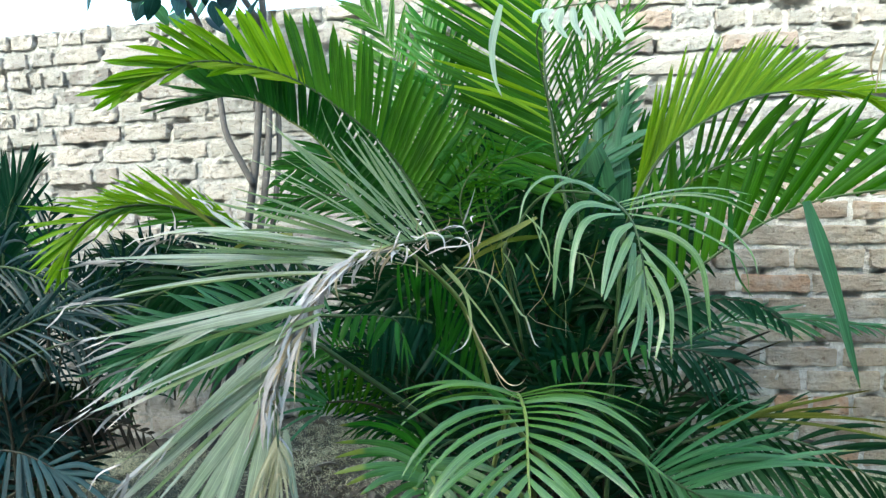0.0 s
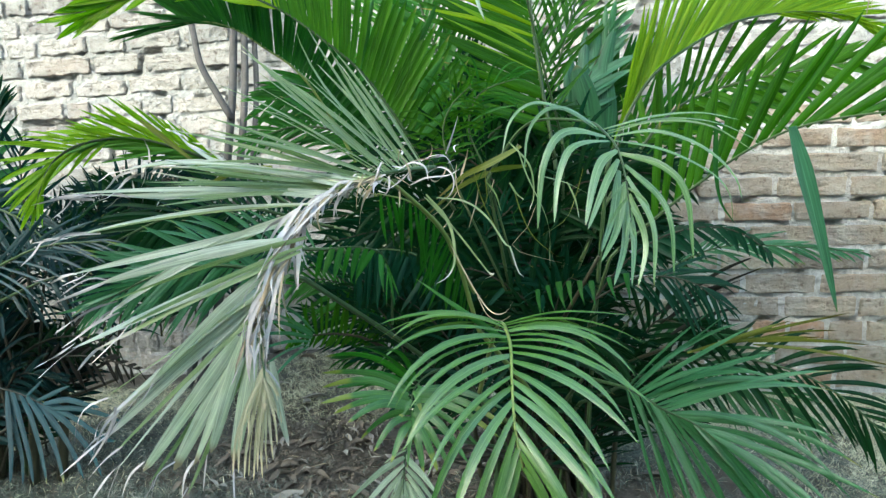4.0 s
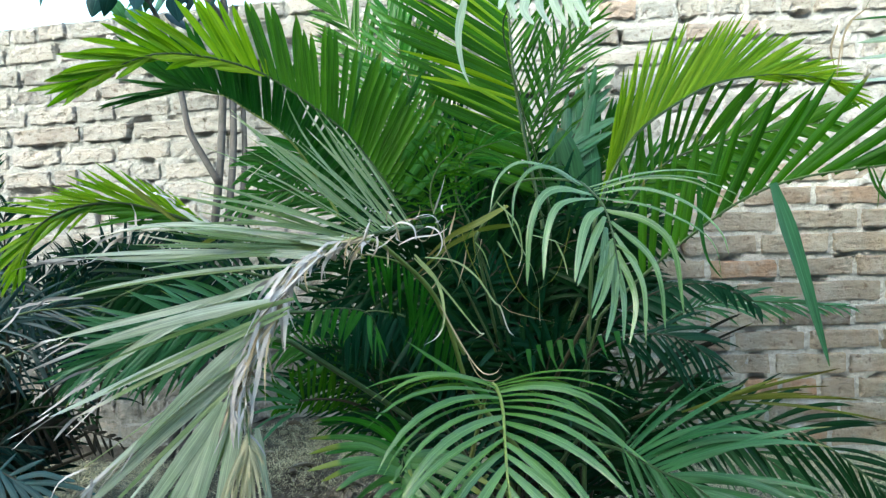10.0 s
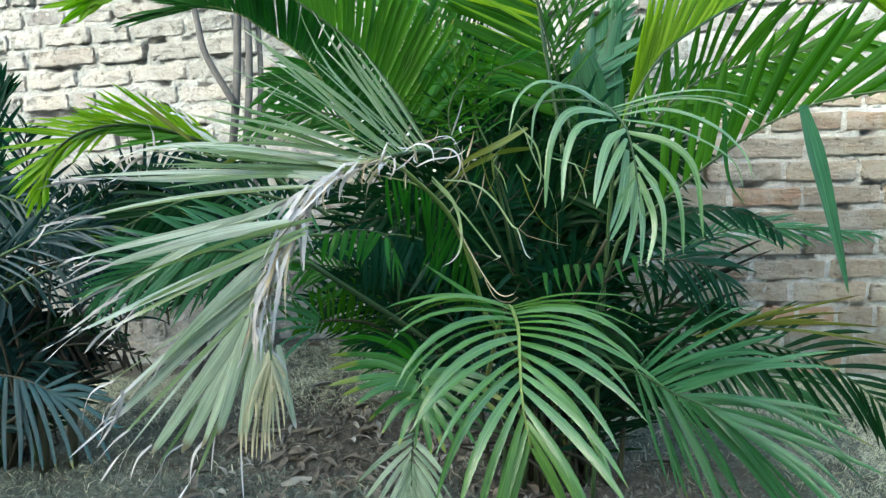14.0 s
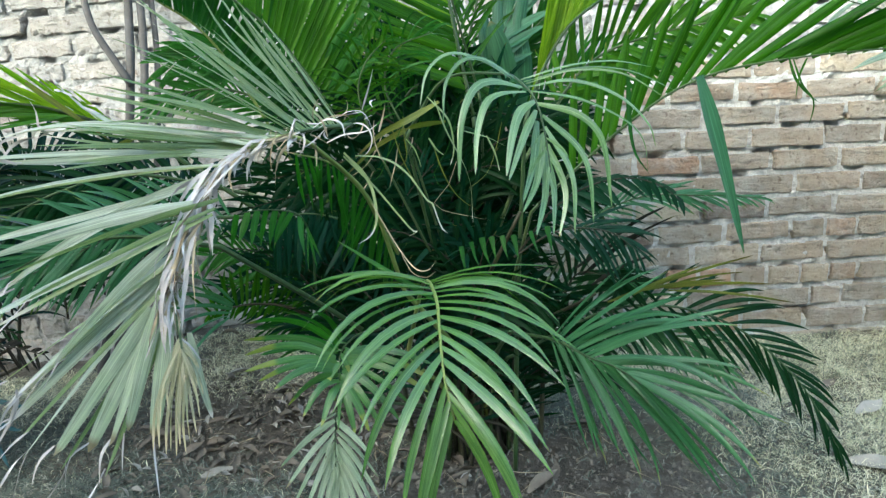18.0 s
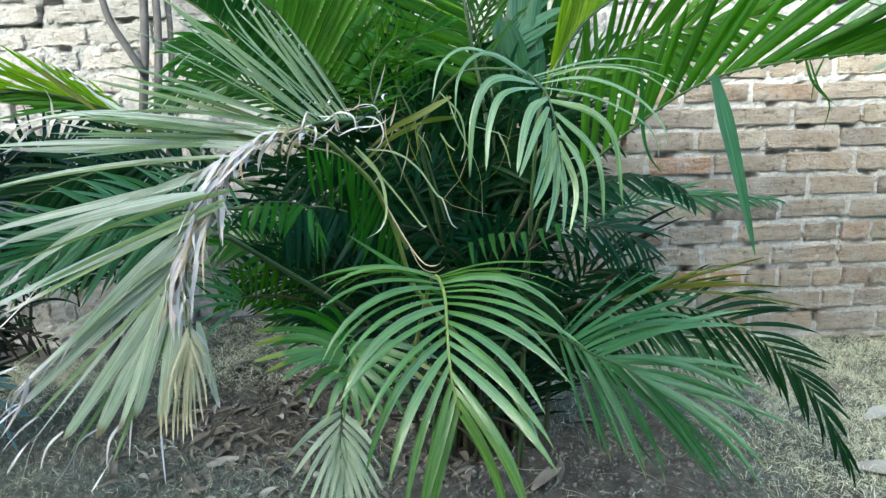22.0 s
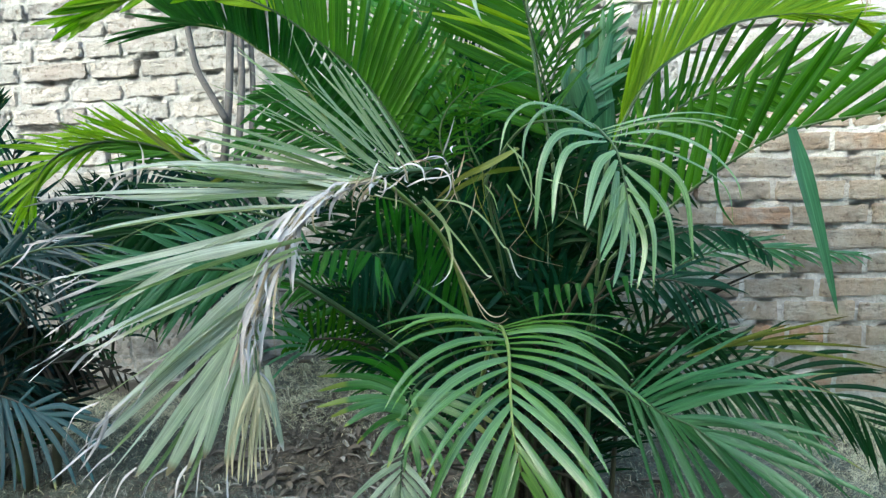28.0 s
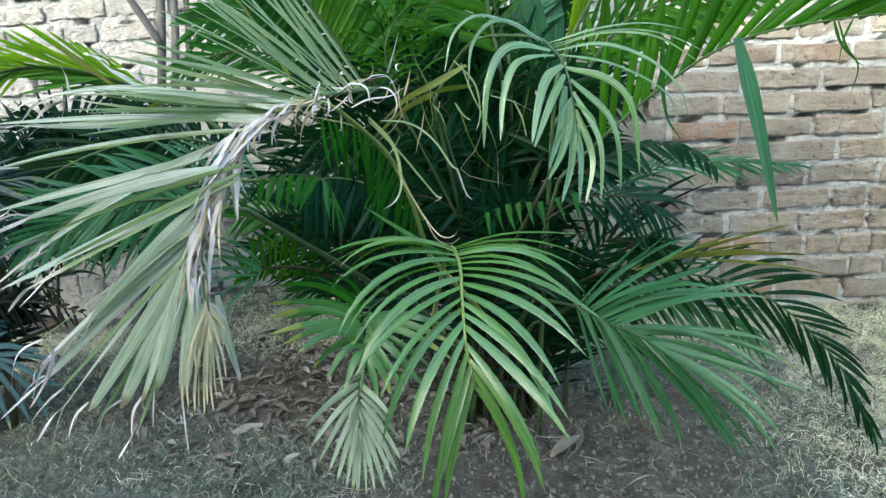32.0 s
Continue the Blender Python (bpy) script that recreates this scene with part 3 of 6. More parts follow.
def brick_wall(name, corner, angle, length, shown, rows, brick_len, slope, sink, joints, label, seed, recess=0.013, forms=BRICKS, ragged=99, loss=0.22):
    """A wall that starts at corner and runs along angle; shown: the stretch whose bricks are parts; sink: how far its courses lie lower."""
    r = random.Random(seed)
    frame_m = pose(corner[0], corner[1], 0, 0, 0, angle)
    depth = 0.23
    top = course_z(rows)
    # core of mortar, lumpy on its face, with lost patches
    cols, lines = int(length / 0.011), int((top + 0.15) / 0.011)
    v, f = [], []
    for iz in range(lines + 1):
        for ix in range(cols + 1):
            x, z = ix * length / cols, iz * (top + 0.15) / lines - 0.15
            lump = noise.noise((x * 42, seed, z * 46)) + 0.6 * noise.noise((x * 85, seed, z * 85))
            lost = noise.noise((x * 13 + seed, 4.0, z * 17))
            y = recess - 0.007 * lump + 0.09 * max(0.0, lost - (loss - 0.07 * (z > course_z(ragged)))) + 0.004 * noise.noise((x * 5 + seed, 9.0, z * 6))
            v.append((x, min(0.05, max(y, 0.001)), z + slope * (x - length * (slope > 0)) - sink - 0.004))
    for iz in range(lines):
        for ix in range(cols):
            a = iz * (cols + 1) + ix
            f.append((a, a + 1, a + cols + 2, a + cols + 1))
    ring = [0, cols, (lines + 1) * (cols + 1) - 1, lines * (cols + 1)]
    b0 = len(v)
    for k in ring:
        v.append((v[k][0], depth, v[k][2]))
    f += [(b0 + 1, b0, b0 + 3, b0 + 2), (ring[0], b0, b0 + 1, ring[1]), (ring[2], b0 + 2, b0 + 3, ring[3]), (ring[1], b0 + 1, b0 + 2, ring[2]), (ring[3], b0 + 3, b0, ring[0])]
    wall = mesh_object(name, v, f, MORTAR)
    wall.matrix_world = frame_m
    tagged(wall, label, "wall", kind="structure")
    far = Soup()
    for j in range(-1, rows):
        z0, z1 = course_z(j) - sink, course_z(j + 1) - sink
        rough = j >= ragged
        marks = course_breaks(r, joints.get(j, ()), length, brick_len, (0.5, 1.0) if rough else (0.9, 1.08), 0.5 * (j % 2), j == 2)
        for x, x1 in zip(marks, marks[1:]):
            gap = r.uniform(0.012, 0.026) if rough else r.uniform(0.012, 0.022)
            a, b = max(x + gap / 2, 0.0), min(x1 - gap / 2, length)
            if b - a < 0.03:
                continue
            h = (z1 - z0) - (r.uniform(0.011, 0.024) if rough else r.uniform(0.013, 0.021))
            push = r.uniform(-0.002, 0.009)
            m = pose(a, -push, z0 + (z1 - z0 - h) / 2 + slope * ((a + b) / 2 - length * (slope > 0)) + r.uniform(-0.002, 0.003), r.uniform(-1.5, 1.5), r.uniform(-1.2, 1.2) - math.degrees(math.atan(slope)), r.uniform(-1.2, 1.2)) @ Matrix.Diagonal((b - a, 0.1, h, 1))
            me = (RUGGED if rough else forms)[r.randrange(len(forms))]
            if shown[0] < (a + b) / 2 < shown[1]:
                ob = new("brick", me)
                ob.parent = wall
                ob.matrix_basis = m
            else:
                pv = np.array([m @ q.co for q in me.vertices])
                far.add(pv, [tuple(p.vertices) for p in me.polygons], np.zeros((len(pv), 2)))
    if far.n:
        tagged(far.make("bricks", forms[0].materials[0], wall, smooth=False), kind="stuff")
    return wall


# brick joints along the wall, course by course
NORTH = {10: (1.145, 1.385, 1.643), 9: (0.775, 1.036, 1.297, 1.542), 8: (0.968, 1.204, 1.469, 1.683), 7: (0.80, 1.032, 1.286, 1.532),
         6: (0.89, 1.134, 1.377, 1.623), 5: (1.048, 1.283, 1.53), 4: (0.884, 1.132, 1.378, 1.505, 1.619), 3: (0.78, 1.021, 1.269, 1.511, 1.748),
         2: (1.174, 1.297, 1.423, 1.532, 1.64), 1: (1.0, 1.24, 1.465, 1.584), 0: (1.21, 1.452, 1.681), 14: (0.664, 0.841, 1.083),
         16: (0.78, 1.049, 1.283), 17: (0.515, 0.724, 0.975, 1.214, 1.391), 18: (0.573, 0.695, 0.813, 0.92, 1.028, 1.135, 1.285),
         19: (0.621, 0.733, 0.864, 0.968, 1.094, 1.212, 1.331, 1.446, 1.569)}
WEST = {20: (2.72, 2.828, 2.936, 3.06), 19: (2.57, 2.682, 2.80, 3.011), 18: (2.682, 2.749, 2.851, 3.051), 17: (2.595, 2.801, 2.978),
        16: (2.723, 2.867, 3.08, 3.24, 3.457, 3.651), 15: (2.797, 3.091, 3.294, 3.533), 14: (2.78, 2.996, 3.222, 3.45), 13: (2.956, 3.069, 3.281, 3.405)}
brick_wall("wall_north", (0.12, 2.40), 0.0, 4.6, (0.0, 2.3), 21, 0.245, 0.0, 0.0, NORTH,
           "weathered tan brick garden wall with thick pale mortar joints", 5, 0.008, ragged=12)
brick_wall("wall_west", (-4.4, 2.40 + 4.52 * math.tan(radians(6.0))), -6.0, 4.545, (2.0, 4.4), 21, 0.216, 0.025, 0.056, WEST,
           "older stretch of brick garden wall with crumbling mortar", 9, 0.007, OLD_BRICKS, loss=0.2)

# the house behind, whose roof edge shades the lower wall
bm = bmesh.new()
bmesh.ops.create_cube(bm, size=1.0, matrix=pose(-3.0, -4.6, 2.375) @ Matrix.Diagonal((26, 0.3, 4.75, 1)))
bmesh.ops.bevel(bm, geom=bm.edges[:], offset=0.02, segments=2, affect="EDGES")
me = bpy.data.meshes.new("wall_south")
bm.to_mesh(me)
bm.free()
me.materials.append(PLASTER)
tagged(new("wall_south", me), "plain plastered house wall across the garden", "wall", kind="structure")

# ---- main palm ----
palm = palm_thing("areca_palm", (0.27, 1.72, 0), "clump of areca palm, arching green fronds, one dusty and drying")
X, Z = (1, 0, 0), (0, 0, 1)

# canes at the heart of the clump
rng = np.random.default_rng(3)
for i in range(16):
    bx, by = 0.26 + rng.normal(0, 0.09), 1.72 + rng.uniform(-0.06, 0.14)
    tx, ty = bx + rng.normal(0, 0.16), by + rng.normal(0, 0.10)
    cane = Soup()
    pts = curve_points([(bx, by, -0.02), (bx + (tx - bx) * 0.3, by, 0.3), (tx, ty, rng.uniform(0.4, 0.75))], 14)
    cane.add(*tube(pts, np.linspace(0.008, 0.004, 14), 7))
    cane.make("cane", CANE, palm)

# tall arching frond over the left half
ARCH = [(0.070, 1.580, 0.750), (-0.086, 1.500, 1.017), (-0.186, 1.450, 1.118), (-0.294, 1.420, 1.188), (-0.432, 1.380, 1.214), (-0.518, 1.350, 1.187), (-0.577, 1.340, 1.155)]
frond(palm, ARCH, 34, 0.20, 0.0160, (0.5, 0.0, 1), None, LEAF_SUNNY,
      fwd=(74, 42), droop=0.03, start=0.12, end=0.62, fold=0.6, pieces=True, label="long arching sunlit frond", seed=11, loose=0.3, jitter=0.03, prof=(1.0, 0.95, 0.75), blunt=5, twist=0.1, ease=1.0, root=0.7, radius=0.0045, stalk=STALK_DARK)
frond(palm, ARCH, 24, 0.155, 0.0155, (0.5, 0.0, 1), (-0.3, -0.2, -0.6), LEAF_LIME,
      fwd=(46, 6), fwd_b=(16, 5), droop=0.14, start=0.62, pieces=True, label="yellow-green tip of the arching frond", seed=113, jitter=0.05, prof=(0.95, 0.9, 0.7), blunt=4, fold=0.6, rooted=False, radius=0.003, b_scale=0.6)
# a second frond just behind and below it, its shade put into a darker green
UNDER = [(-0.148, 1.620, 0.837), (-0.180, 1.600, 0.914), (-0.232, 1.560, 1.021), (-0.272, 1.530, 1.076), (-0.324, 1.500, 1.114), (-0.365, 1.480, 1.144), (-0.424, 1.460, 1.159), (-0.506, 1.440, 1.147)]
frond(palm, UNDER, 46, 0.15, 0.0145, (0.25, 0.02, 1), None, LEAF_MID,
      fwd=(80, 40), droop=0.02, start=0.1, end=0.9, fold=0.6, pieces=True, label="shaded frond behind the arching one", seed=111, loose=0.3, jitter=0.05, prof=(0.8, 1.0, 1.0), blunt=4, twist=0.3, radius=0.004, stalk=STALK)
frond(palm, UNDER, 7, 0.13, 0.0085, (0.1, 0.0, 1), (-0.2, 0.05, -1), LEAF_MID,
      fwd=(30, 6), fwd_b=(14, 4), droop=0.1, start=0.74, pieces=True, label="swept-back grey leaflets near the tip", seed=112, jitter=0.06, prof=(1.0, 0.95, 0.8), fold=0.3, rooted=False, radius=0.003, stalk=STALK)
# upright frond at the centre
frond(palm, [(0.285, 1.620, 0.872), (0.243, 1.660, 1.118), (0.227, 1.680, 1.289), (0.220, 1.720, 1.637)], 48, 0.37, 0.0215, (-1, -0.2, 0.1), None, LEAF_OLIVE,
      fwd=(62, 48), droop=0.05, start=0.08, pieces=True, label="upright green frond with yellow-lit leaflets", seed=12, loose=0.45, jitter=0.05, root=0.7, blunt=3, twist=0.2, radius=0.005)
frond(palm, [(0.285, 1.620, 0.872), (0.243, 1.660, 1.118), (0.227, 1.680, 1.289), (0.220, 1.720, 1.637)], 40, 0.27, 0.0088, None, (1, 0.25, 0.1), LEAF_OLIVE,
      fwd_b=(46, 30), droop_b=0.06, start=0.1, pieces=True, label="thin leaflets on the far side of the upright frond", seed=122, jitter=0.08, blunt=3, twist=0.6, radius=0.003, rooted=False)
# lit leaflets of the same frond, the yellow light put into their colour
frond(palm, [(0.283, 1.600, 0.873), (0.241, 1.640, 1.115), (0.226, 1.660, 1.284), (0.219, 1.700, 1.628)], 22, 0.37, 0.012, (-1, -0.45, 0.1), None, LEAF_LIME,
      fwd=(62, 48), droop=0.05, start=0.25, pieces=True, seed=121, jitter=0.09, blunt=3, twist=0.5, radius=0.003, rooted=False)
# bright frond reaching to the upper right: upright leaflets at its foot, then leaning ever further along the stalk
LIME = [(0.387, 1.500, 0.884), (0.414, 1.500, 0.954), (0.448, 1.510, 1.012), (0.488, 1.520, 1.056), (0.563, 1.540, 1.105), (0.632, 1.560, 1.140), (0.702, 1.580, 1.156), (0.798, 1.600, 1.164), (0.881, 1.600, 1.151), (0.932, 1.600, 1.117)]
frond(palm, LIME, 22, 0.225, 0.0105, (-0.6, 0, 1), None, LEAF_LIME, fwd=(3, 24), droop=0.02, start=0.0, end=0.3, fold=0.6, label="yellow-green frond arching outwards", seed=13, loose=0.5, pieces=True, jitter=0.04, prof=(0.9, 1.0, 1.0), radius=0.004, blunt=3.5, root=0.6)
frond(palm, LIME, 30, 0.225, 0.0112, (-0.5, 0, 1), None, LEAF_LIME, fwd=(27, 24), droop=0.03, start=0.3, end=0.68, fold=0.6, label="bright middle leaflets", seed=131, loose=0.5, pieces=True, jitter=0.04, prof=(1.0, 0.9, 0.75), radius=0.003, blunt=3.5, root=0.6, rooted=False)
frond(palm, LIME, 22, 0.15, 0.009, (-0.5, 0, 1), (0.2, -0.1, -1), LEAF_LIME, fwd=(22, 6), fwd_b=(12, 4), droop=0.1, start=0.68, fold=0.6, label="bright tip leaflets", seed=132, pieces=True, jitter=0.05, prof=(1.0, 0.8, 0.5), radius=0.002, root=0.6, rooted=False, b_scale=0.6)
# long frond to the right
frond(palm, [(0.396, 1.450, 0.695), (0.534, 1.380, 0.837), (0.641, 1.300, 0.923), (0.769, 1.220, 0.952), (1.002, 1.150, 0.963)], 27, 0.25, 0.0175, (-0.1, 0.05, 1), None, LEAF_OLIVE,
      fwd=(46, 8), ease=0.8, droop=0.03, start=0.12, fold=0.7, pieces=True, label="long frond with stiff upright leaflets", seed=14, loose=0.5, jitter=0.04, prof=(0.75, 1.0, 0.65), blunt=4.5, twist=0.35, radius=0.0035, stalk=STALK_DARK, root=0.7)
# second layer above the long frond
frond(palm, [(0.410, 1.600, 0.796), (0.529, 1.620, 0.961), (0.670, 1.620, 1.025), (0.893, 1.600, 1.061)], 26, 0.2, 0.016, (-0.1, 0, 1), (0.3, -0.1, -1), LEAF_SUNNY,
      fwd=(50, 20), droop=0.2, start=0.2, seed=15, b_scale=0.9, jitter=0.12)
# drooping glossy frond on the right
GLOSS = [(0.145, 1.450, 0.856), (0.210, 1.380, 0.945), (0.294, 1.220, 0.946), (0.310, 1.120, 0.927), (0.324, 1.080, 0.899), (0.333, 1.060, 0.844), (0.336, 1.050, 0.805)]
glossy = frond(palm, GLOSS, 3, 0.06, 0.006, (-1, -0.1, 0.6), (1, -0.1, 0.45), LEAF_GLOSSY, fwd=(60, 20), droop=0.5, start=0.9, pieces=True, label="glossy drooping frond", seed=16, stalk=STALK_DARK, radius=0.0035)
arcs("leaflet", [((0.307, 1.100, 0.923), (0.263, 1.080, 0.933), (0.233, 1.060, 0.922), (0.213, 1.040, 0.877), (0.206, 1.020, 0.802)),
        ((0.311, 1.100, 0.917), (0.275, 1.080, 0.917), (0.249, 1.060, 0.904), (0.233, 1.040, 0.862), (0.228, 1.020, 0.810)),
        ((0.324, 1.100, 0.903), (0.299, 1.073, 0.890), (0.283, 1.047, 0.857), (0.270, 1.020, 0.806)),
        ((0.326, 1.100, 0.890), (0.303, 1.060, 0.860), (0.273, 1.020, 0.800)),
        ((0.328, 1.100, 0.874), (0.315, 1.060, 0.820), (0.292, 1.020, 0.769)),
        ((0.336, 1.100, 0.857), (0.319, 1.060, 0.796), (0.292, 1.020, 0.756)),
        ((0.341, 1.100, 0.832), (0.331, 1.060, 0.772), (0.310, 1.020, 0.723))], 0.0125, LEAF_GLOSSY, glossy, 2.2, 161)
arcs("leaflet", [((0.341, 1.080, 0.818), (0.343, 1.055, 0.773), (0.336, 1.030, 0.719)),
        ((0.339, 1.080, 0.842), (0.358, 1.055, 0.777), (0.344, 1.030, 0.717)),
        ((0.335, 1.080, 0.867), (0.368, 1.055, 0.800), (0.366, 1.030, 0.719)),
        ((0.331, 1.080, 0.883), (0.377, 1.063, 0.839), (0.391, 1.047, 0.798), (0.392, 1.030, 0.734)),
        ((0.324, 1.080, 0.899), (0.377, 1.063, 0.883), (0.408, 1.047, 0.845), (0.417, 1.030, 0.757))], 0.0100, LEAF_GLOSSY, glossy, 2.2, 162)
arcs("leaflet", [((0.290, 1.100, 0.936), (0.247, 1.083, 0.962), (0.202, 1.065, 0.971), (0.170, 1.048, 0.947), (0.158, 1.030, 0.901)),
        ((0.295, 1.100, 0.936), (0.255, 1.083, 0.960), (0.222, 1.065, 0.962), (0.195, 1.048, 0.932), (0.188, 1.030, 0.878)),
        ((0.319, 1.100, 0.917), (0.381, 1.083, 0.905), (0.441, 1.065, 0.875), (0.466, 1.048, 0.844), (0.467, 1.030, 0.799)),
        ((0.315, 1.100, 0.923), (0.373, 1.083, 0.930), (0.433, 1.065, 0.907), (0.471, 1.048, 0.868), (0.477, 1.030, 0.834))], 0.0066, LEAF_GLOSSY, glossy, 2.0, 164)
arcs("leaflet", [((0.311, 1.100, 0.927), (0.374, 1.087, 0.943), (0.443, 1.073, 0.935), (0.503, 1.060, 0.897)),
        ((0.309, 1.100, 0.930), (0.382, 1.087, 0.946), (0.451, 1.073, 0.939), (0.515, 1.060, 0.908)),
        ((0.304, 1.100, 0.933), (0.366, 1.087, 0.949), (0.427, 1.073, 0.953), (0.478, 1.060, 0.942))], 0.0038, LEAF_GLOSSY, glossy, 2.0, 163)
# drying frond on the left: its stalk, a few whole leaflets, then long ones ending in shreds
drying = frond(palm, [(0.112, 1.400, 0.557), (0.071, 1.300, 0.732), (0.013, 1.180, 0.830), (-0.033, 1.100, 0.869), (-0.105, 1.040, 0.837), (-0.145, 0.990, 0.766), (-0.172, 0.960, 0.687), (-0.190, 0.950, 0.597)], 9, 0.33, 0.0150, (-1, 0.05, 0.1), None, LEAF_DUSTY,
      fwd=(56, 36), droop=0.1, start=0.57, end=0.72, pieces=True, label="dusty grey-green frond drying at its tips", seed=17, jitter=0.05, prof=(0.95, 1.0, 1.0), twist=0.35, radius=0.005, blunt=2.6, fold=0.75, kink=0.1, fray=3, stalk=STALK)
blades("leaflet", [((-0.129, 0.965, 0.798), (-0.344, 0.900, 0.755)),
        ((-0.139, 0.965, 0.769), (-0.392, 0.900, 0.670)),
        ((-0.151, 0.965, 0.758), (-0.295, 0.900, 0.620)),
        ((-0.164, 0.965, 0.735), (-0.348, 0.900, 0.581)),
        ((-0.171, 0.965, 0.720), (-0.361, 0.900, 0.570)),
        ((-0.177, 0.965, 0.708), (-0.360, 0.900, 0.549)),
        ((-0.186, 0.965, 0.697), (-0.353, 0.900, 0.501))], 0.0155, LEAF_DUSTY, drying, 0.004, 2.6, 2, 31)
blades("leaflet", [((-0.192, 0.950, 0.670), (-0.315, 0.900, 0.502)),
        ((-0.196, 0.950, 0.651), (-0.273, 0.900, 0.504)),
        ((-0.188, 0.950, 0.670), (-0.247, 0.900, 0.510)),
        ((-0.178, 0.950, 0.686), (-0.221, 0.900, 0.529)),
        ((-0.171, 0.950, 0.670), (-0.192, 0.900, 0.516))], 0.0195, LEAF_DRYING, drying, 0.002, 4.0, 1, 32, 0.6)
blades("leaflet", [((-0.099, 0.970, 0.800), (-0.339, 0.905, 0.729)),
        ((-0.109, 0.970, 0.782), (-0.363, 0.905, 0.667)),
        ((-0.125, 0.970, 0.750), (-0.365, 0.905, 0.598)),
        ((-0.139, 0.970, 0.725), (-0.353, 0.905, 0.526)),
        ((-0.152, 0.970, 0.695), (-0.311, 0.905, 0.481)),
        ((-0.158, 0.970, 0.688), (-0.260, 0.905, 0.467)),
        ((-0.105, 0.970, 0.789), (-0.324, 0.905, 0.697))], 0.0085, LEAF_FADED, drying, 0.004, 2.6, 1, 321, 0.7)
# fan of thin leaflets where the drying frond rises
frond(palm, [(0.049, 1.240, 0.875), (-0.001, 1.180, 0.874), (-0.037, 1.120, 0.868), (-0.090, 1.080, 0.847)], 36, 0.27, 0.0062, (-0.5, 0.05, 0.85), None, LEAF_DUSTY_GREEN,
      fwd=(66, 20), droop=0.05, start=0.1, pieces=True, seed=18, prof=(0.7, 1.0, 0.95), jitter=0.08, label="pale upper leaflets of the drying frond", twist=0.5, kink=0.05, rooted=False)
# olive leaflets trailing from the rising stalk of the drying frond
frond(palm, [(0.109, 1.380, 0.623), (0.071, 1.320, 0.716), (0.051, 1.280, 0.774), (0.007, 1.240, 0.817), (-0.041, 1.190, 0.837)], 26, 0.15, 0.0075, (-0.7, 0.1, -0.7), None, LEAF_GREEN,
      fwd=(150, 128), droop=0.2, start=0.05, pieces=True, label="olive leaflets under the bent stalk", seed=171, rooted=False, radius=0.0035, stalk=STALK, prof=(0.7, 1, 0.8))
ribbon("leaflet", [(0.171, 1.200, 0.582), (0.093, 1.220, 0.632), (0.011, 1.250, 0.681)], 0.011, LEAF_GREEN, palm, "narrow straight young leaf")
frond(palm, [(0.060, 1.500, 0.624), (-0.007, 1.480, 0.677), (-0.073, 1.450, 0.699), (-0.125, 1.420, 0.692)], 22, 0.13, 0.0125, None, (0.05, -0.05, -1), LEAF_SHADE_TEAL, fwd_b=(92, 70), droop_b=0.15, start=0.1, seed=172, pieces=True, label="shaded blue-green comb of leaflets", prof=(0.8, 1, 0.9), radius=0.003)
# dark leaflets leaning inwards at the foot of the arching frond
blades("leaflet", [((-0.130, 1.530, 1.055), (-0.083, 1.500, 1.232)),
        ((-0.112, 1.530, 1.035), (-0.048, 1.500, 1.225)),
        ((-0.089, 1.530, 1.011), (-0.022, 1.500, 1.199)),
        ((-0.065, 1.530, 0.983), (0.036, 1.500, 1.182)),
        ((-0.043, 1.530, 0.964), (0.050, 1.500, 1.083)),
        ((-0.020, 1.530, 0.940), (0.061, 1.500, 1.042)),
        ((-0.005, 1.530, 0.923), (0.087, 1.500, 0.997))], 0.0165, LEAF_MID, palm, 0.004, 3.5, 0, 173, 0.3)
# thin stringy leaflets in the middle of the clump
frond(palm, [(0.128, 1.460, 0.866), (0.100, 1.450, 0.939), (0.122, 1.430, 1.004), (0.192, 1.400, 1.030)], 15, 0.12, 0.005, (-1, 0, 0.6), (1, -0.2, 0.5), LEAF_GREEN, fwd=(70, 25), droop=1.0, start=0.1, seed=174, pieces=True, label="stringy green frond in the middle of the clump", kink=0.1, radius=0.0025)
frond(palm, [(0.066, 1.440, 0.856), (0.050, 1.430, 0.929), (0.068, 1.420, 0.983), (0.107, 1.400, 1.019)], 15, 0.11, 0.0048, (-1, 0, 0.6), (1, -0.2, 0.5), LEAF_OLIVE, fwd=(70, 25), droop=1.0, start=0.1, seed=175, pieces=True, label="stringy green frond in the middle of the clump", kink=0.1, radius=0.0025)
# front frond
frond(palm, [(0.115, 1.450, 0.387), (0.152, 1.250, 0.594), (0.169, 1.080, 0.625), (0.170, 0.980, 0.592), (0.172, 0.940, 0.553), (0.182, 0.925, 0.503)], 21, 0.23, 0.0130, (-1, -0.1, 0.35), (1, -0.1, 0.4), LEAF_FRESH,
      fwd=(86, 24), droop=1.05, start=0.40, pieces=True, label="wide glossy frond spreading to the front", seed=19, stalk=STALK, kink=0.035, jitter=0.08, prof=(0.8, 1.0, 0.8), twist=0.2, radius=0.005)
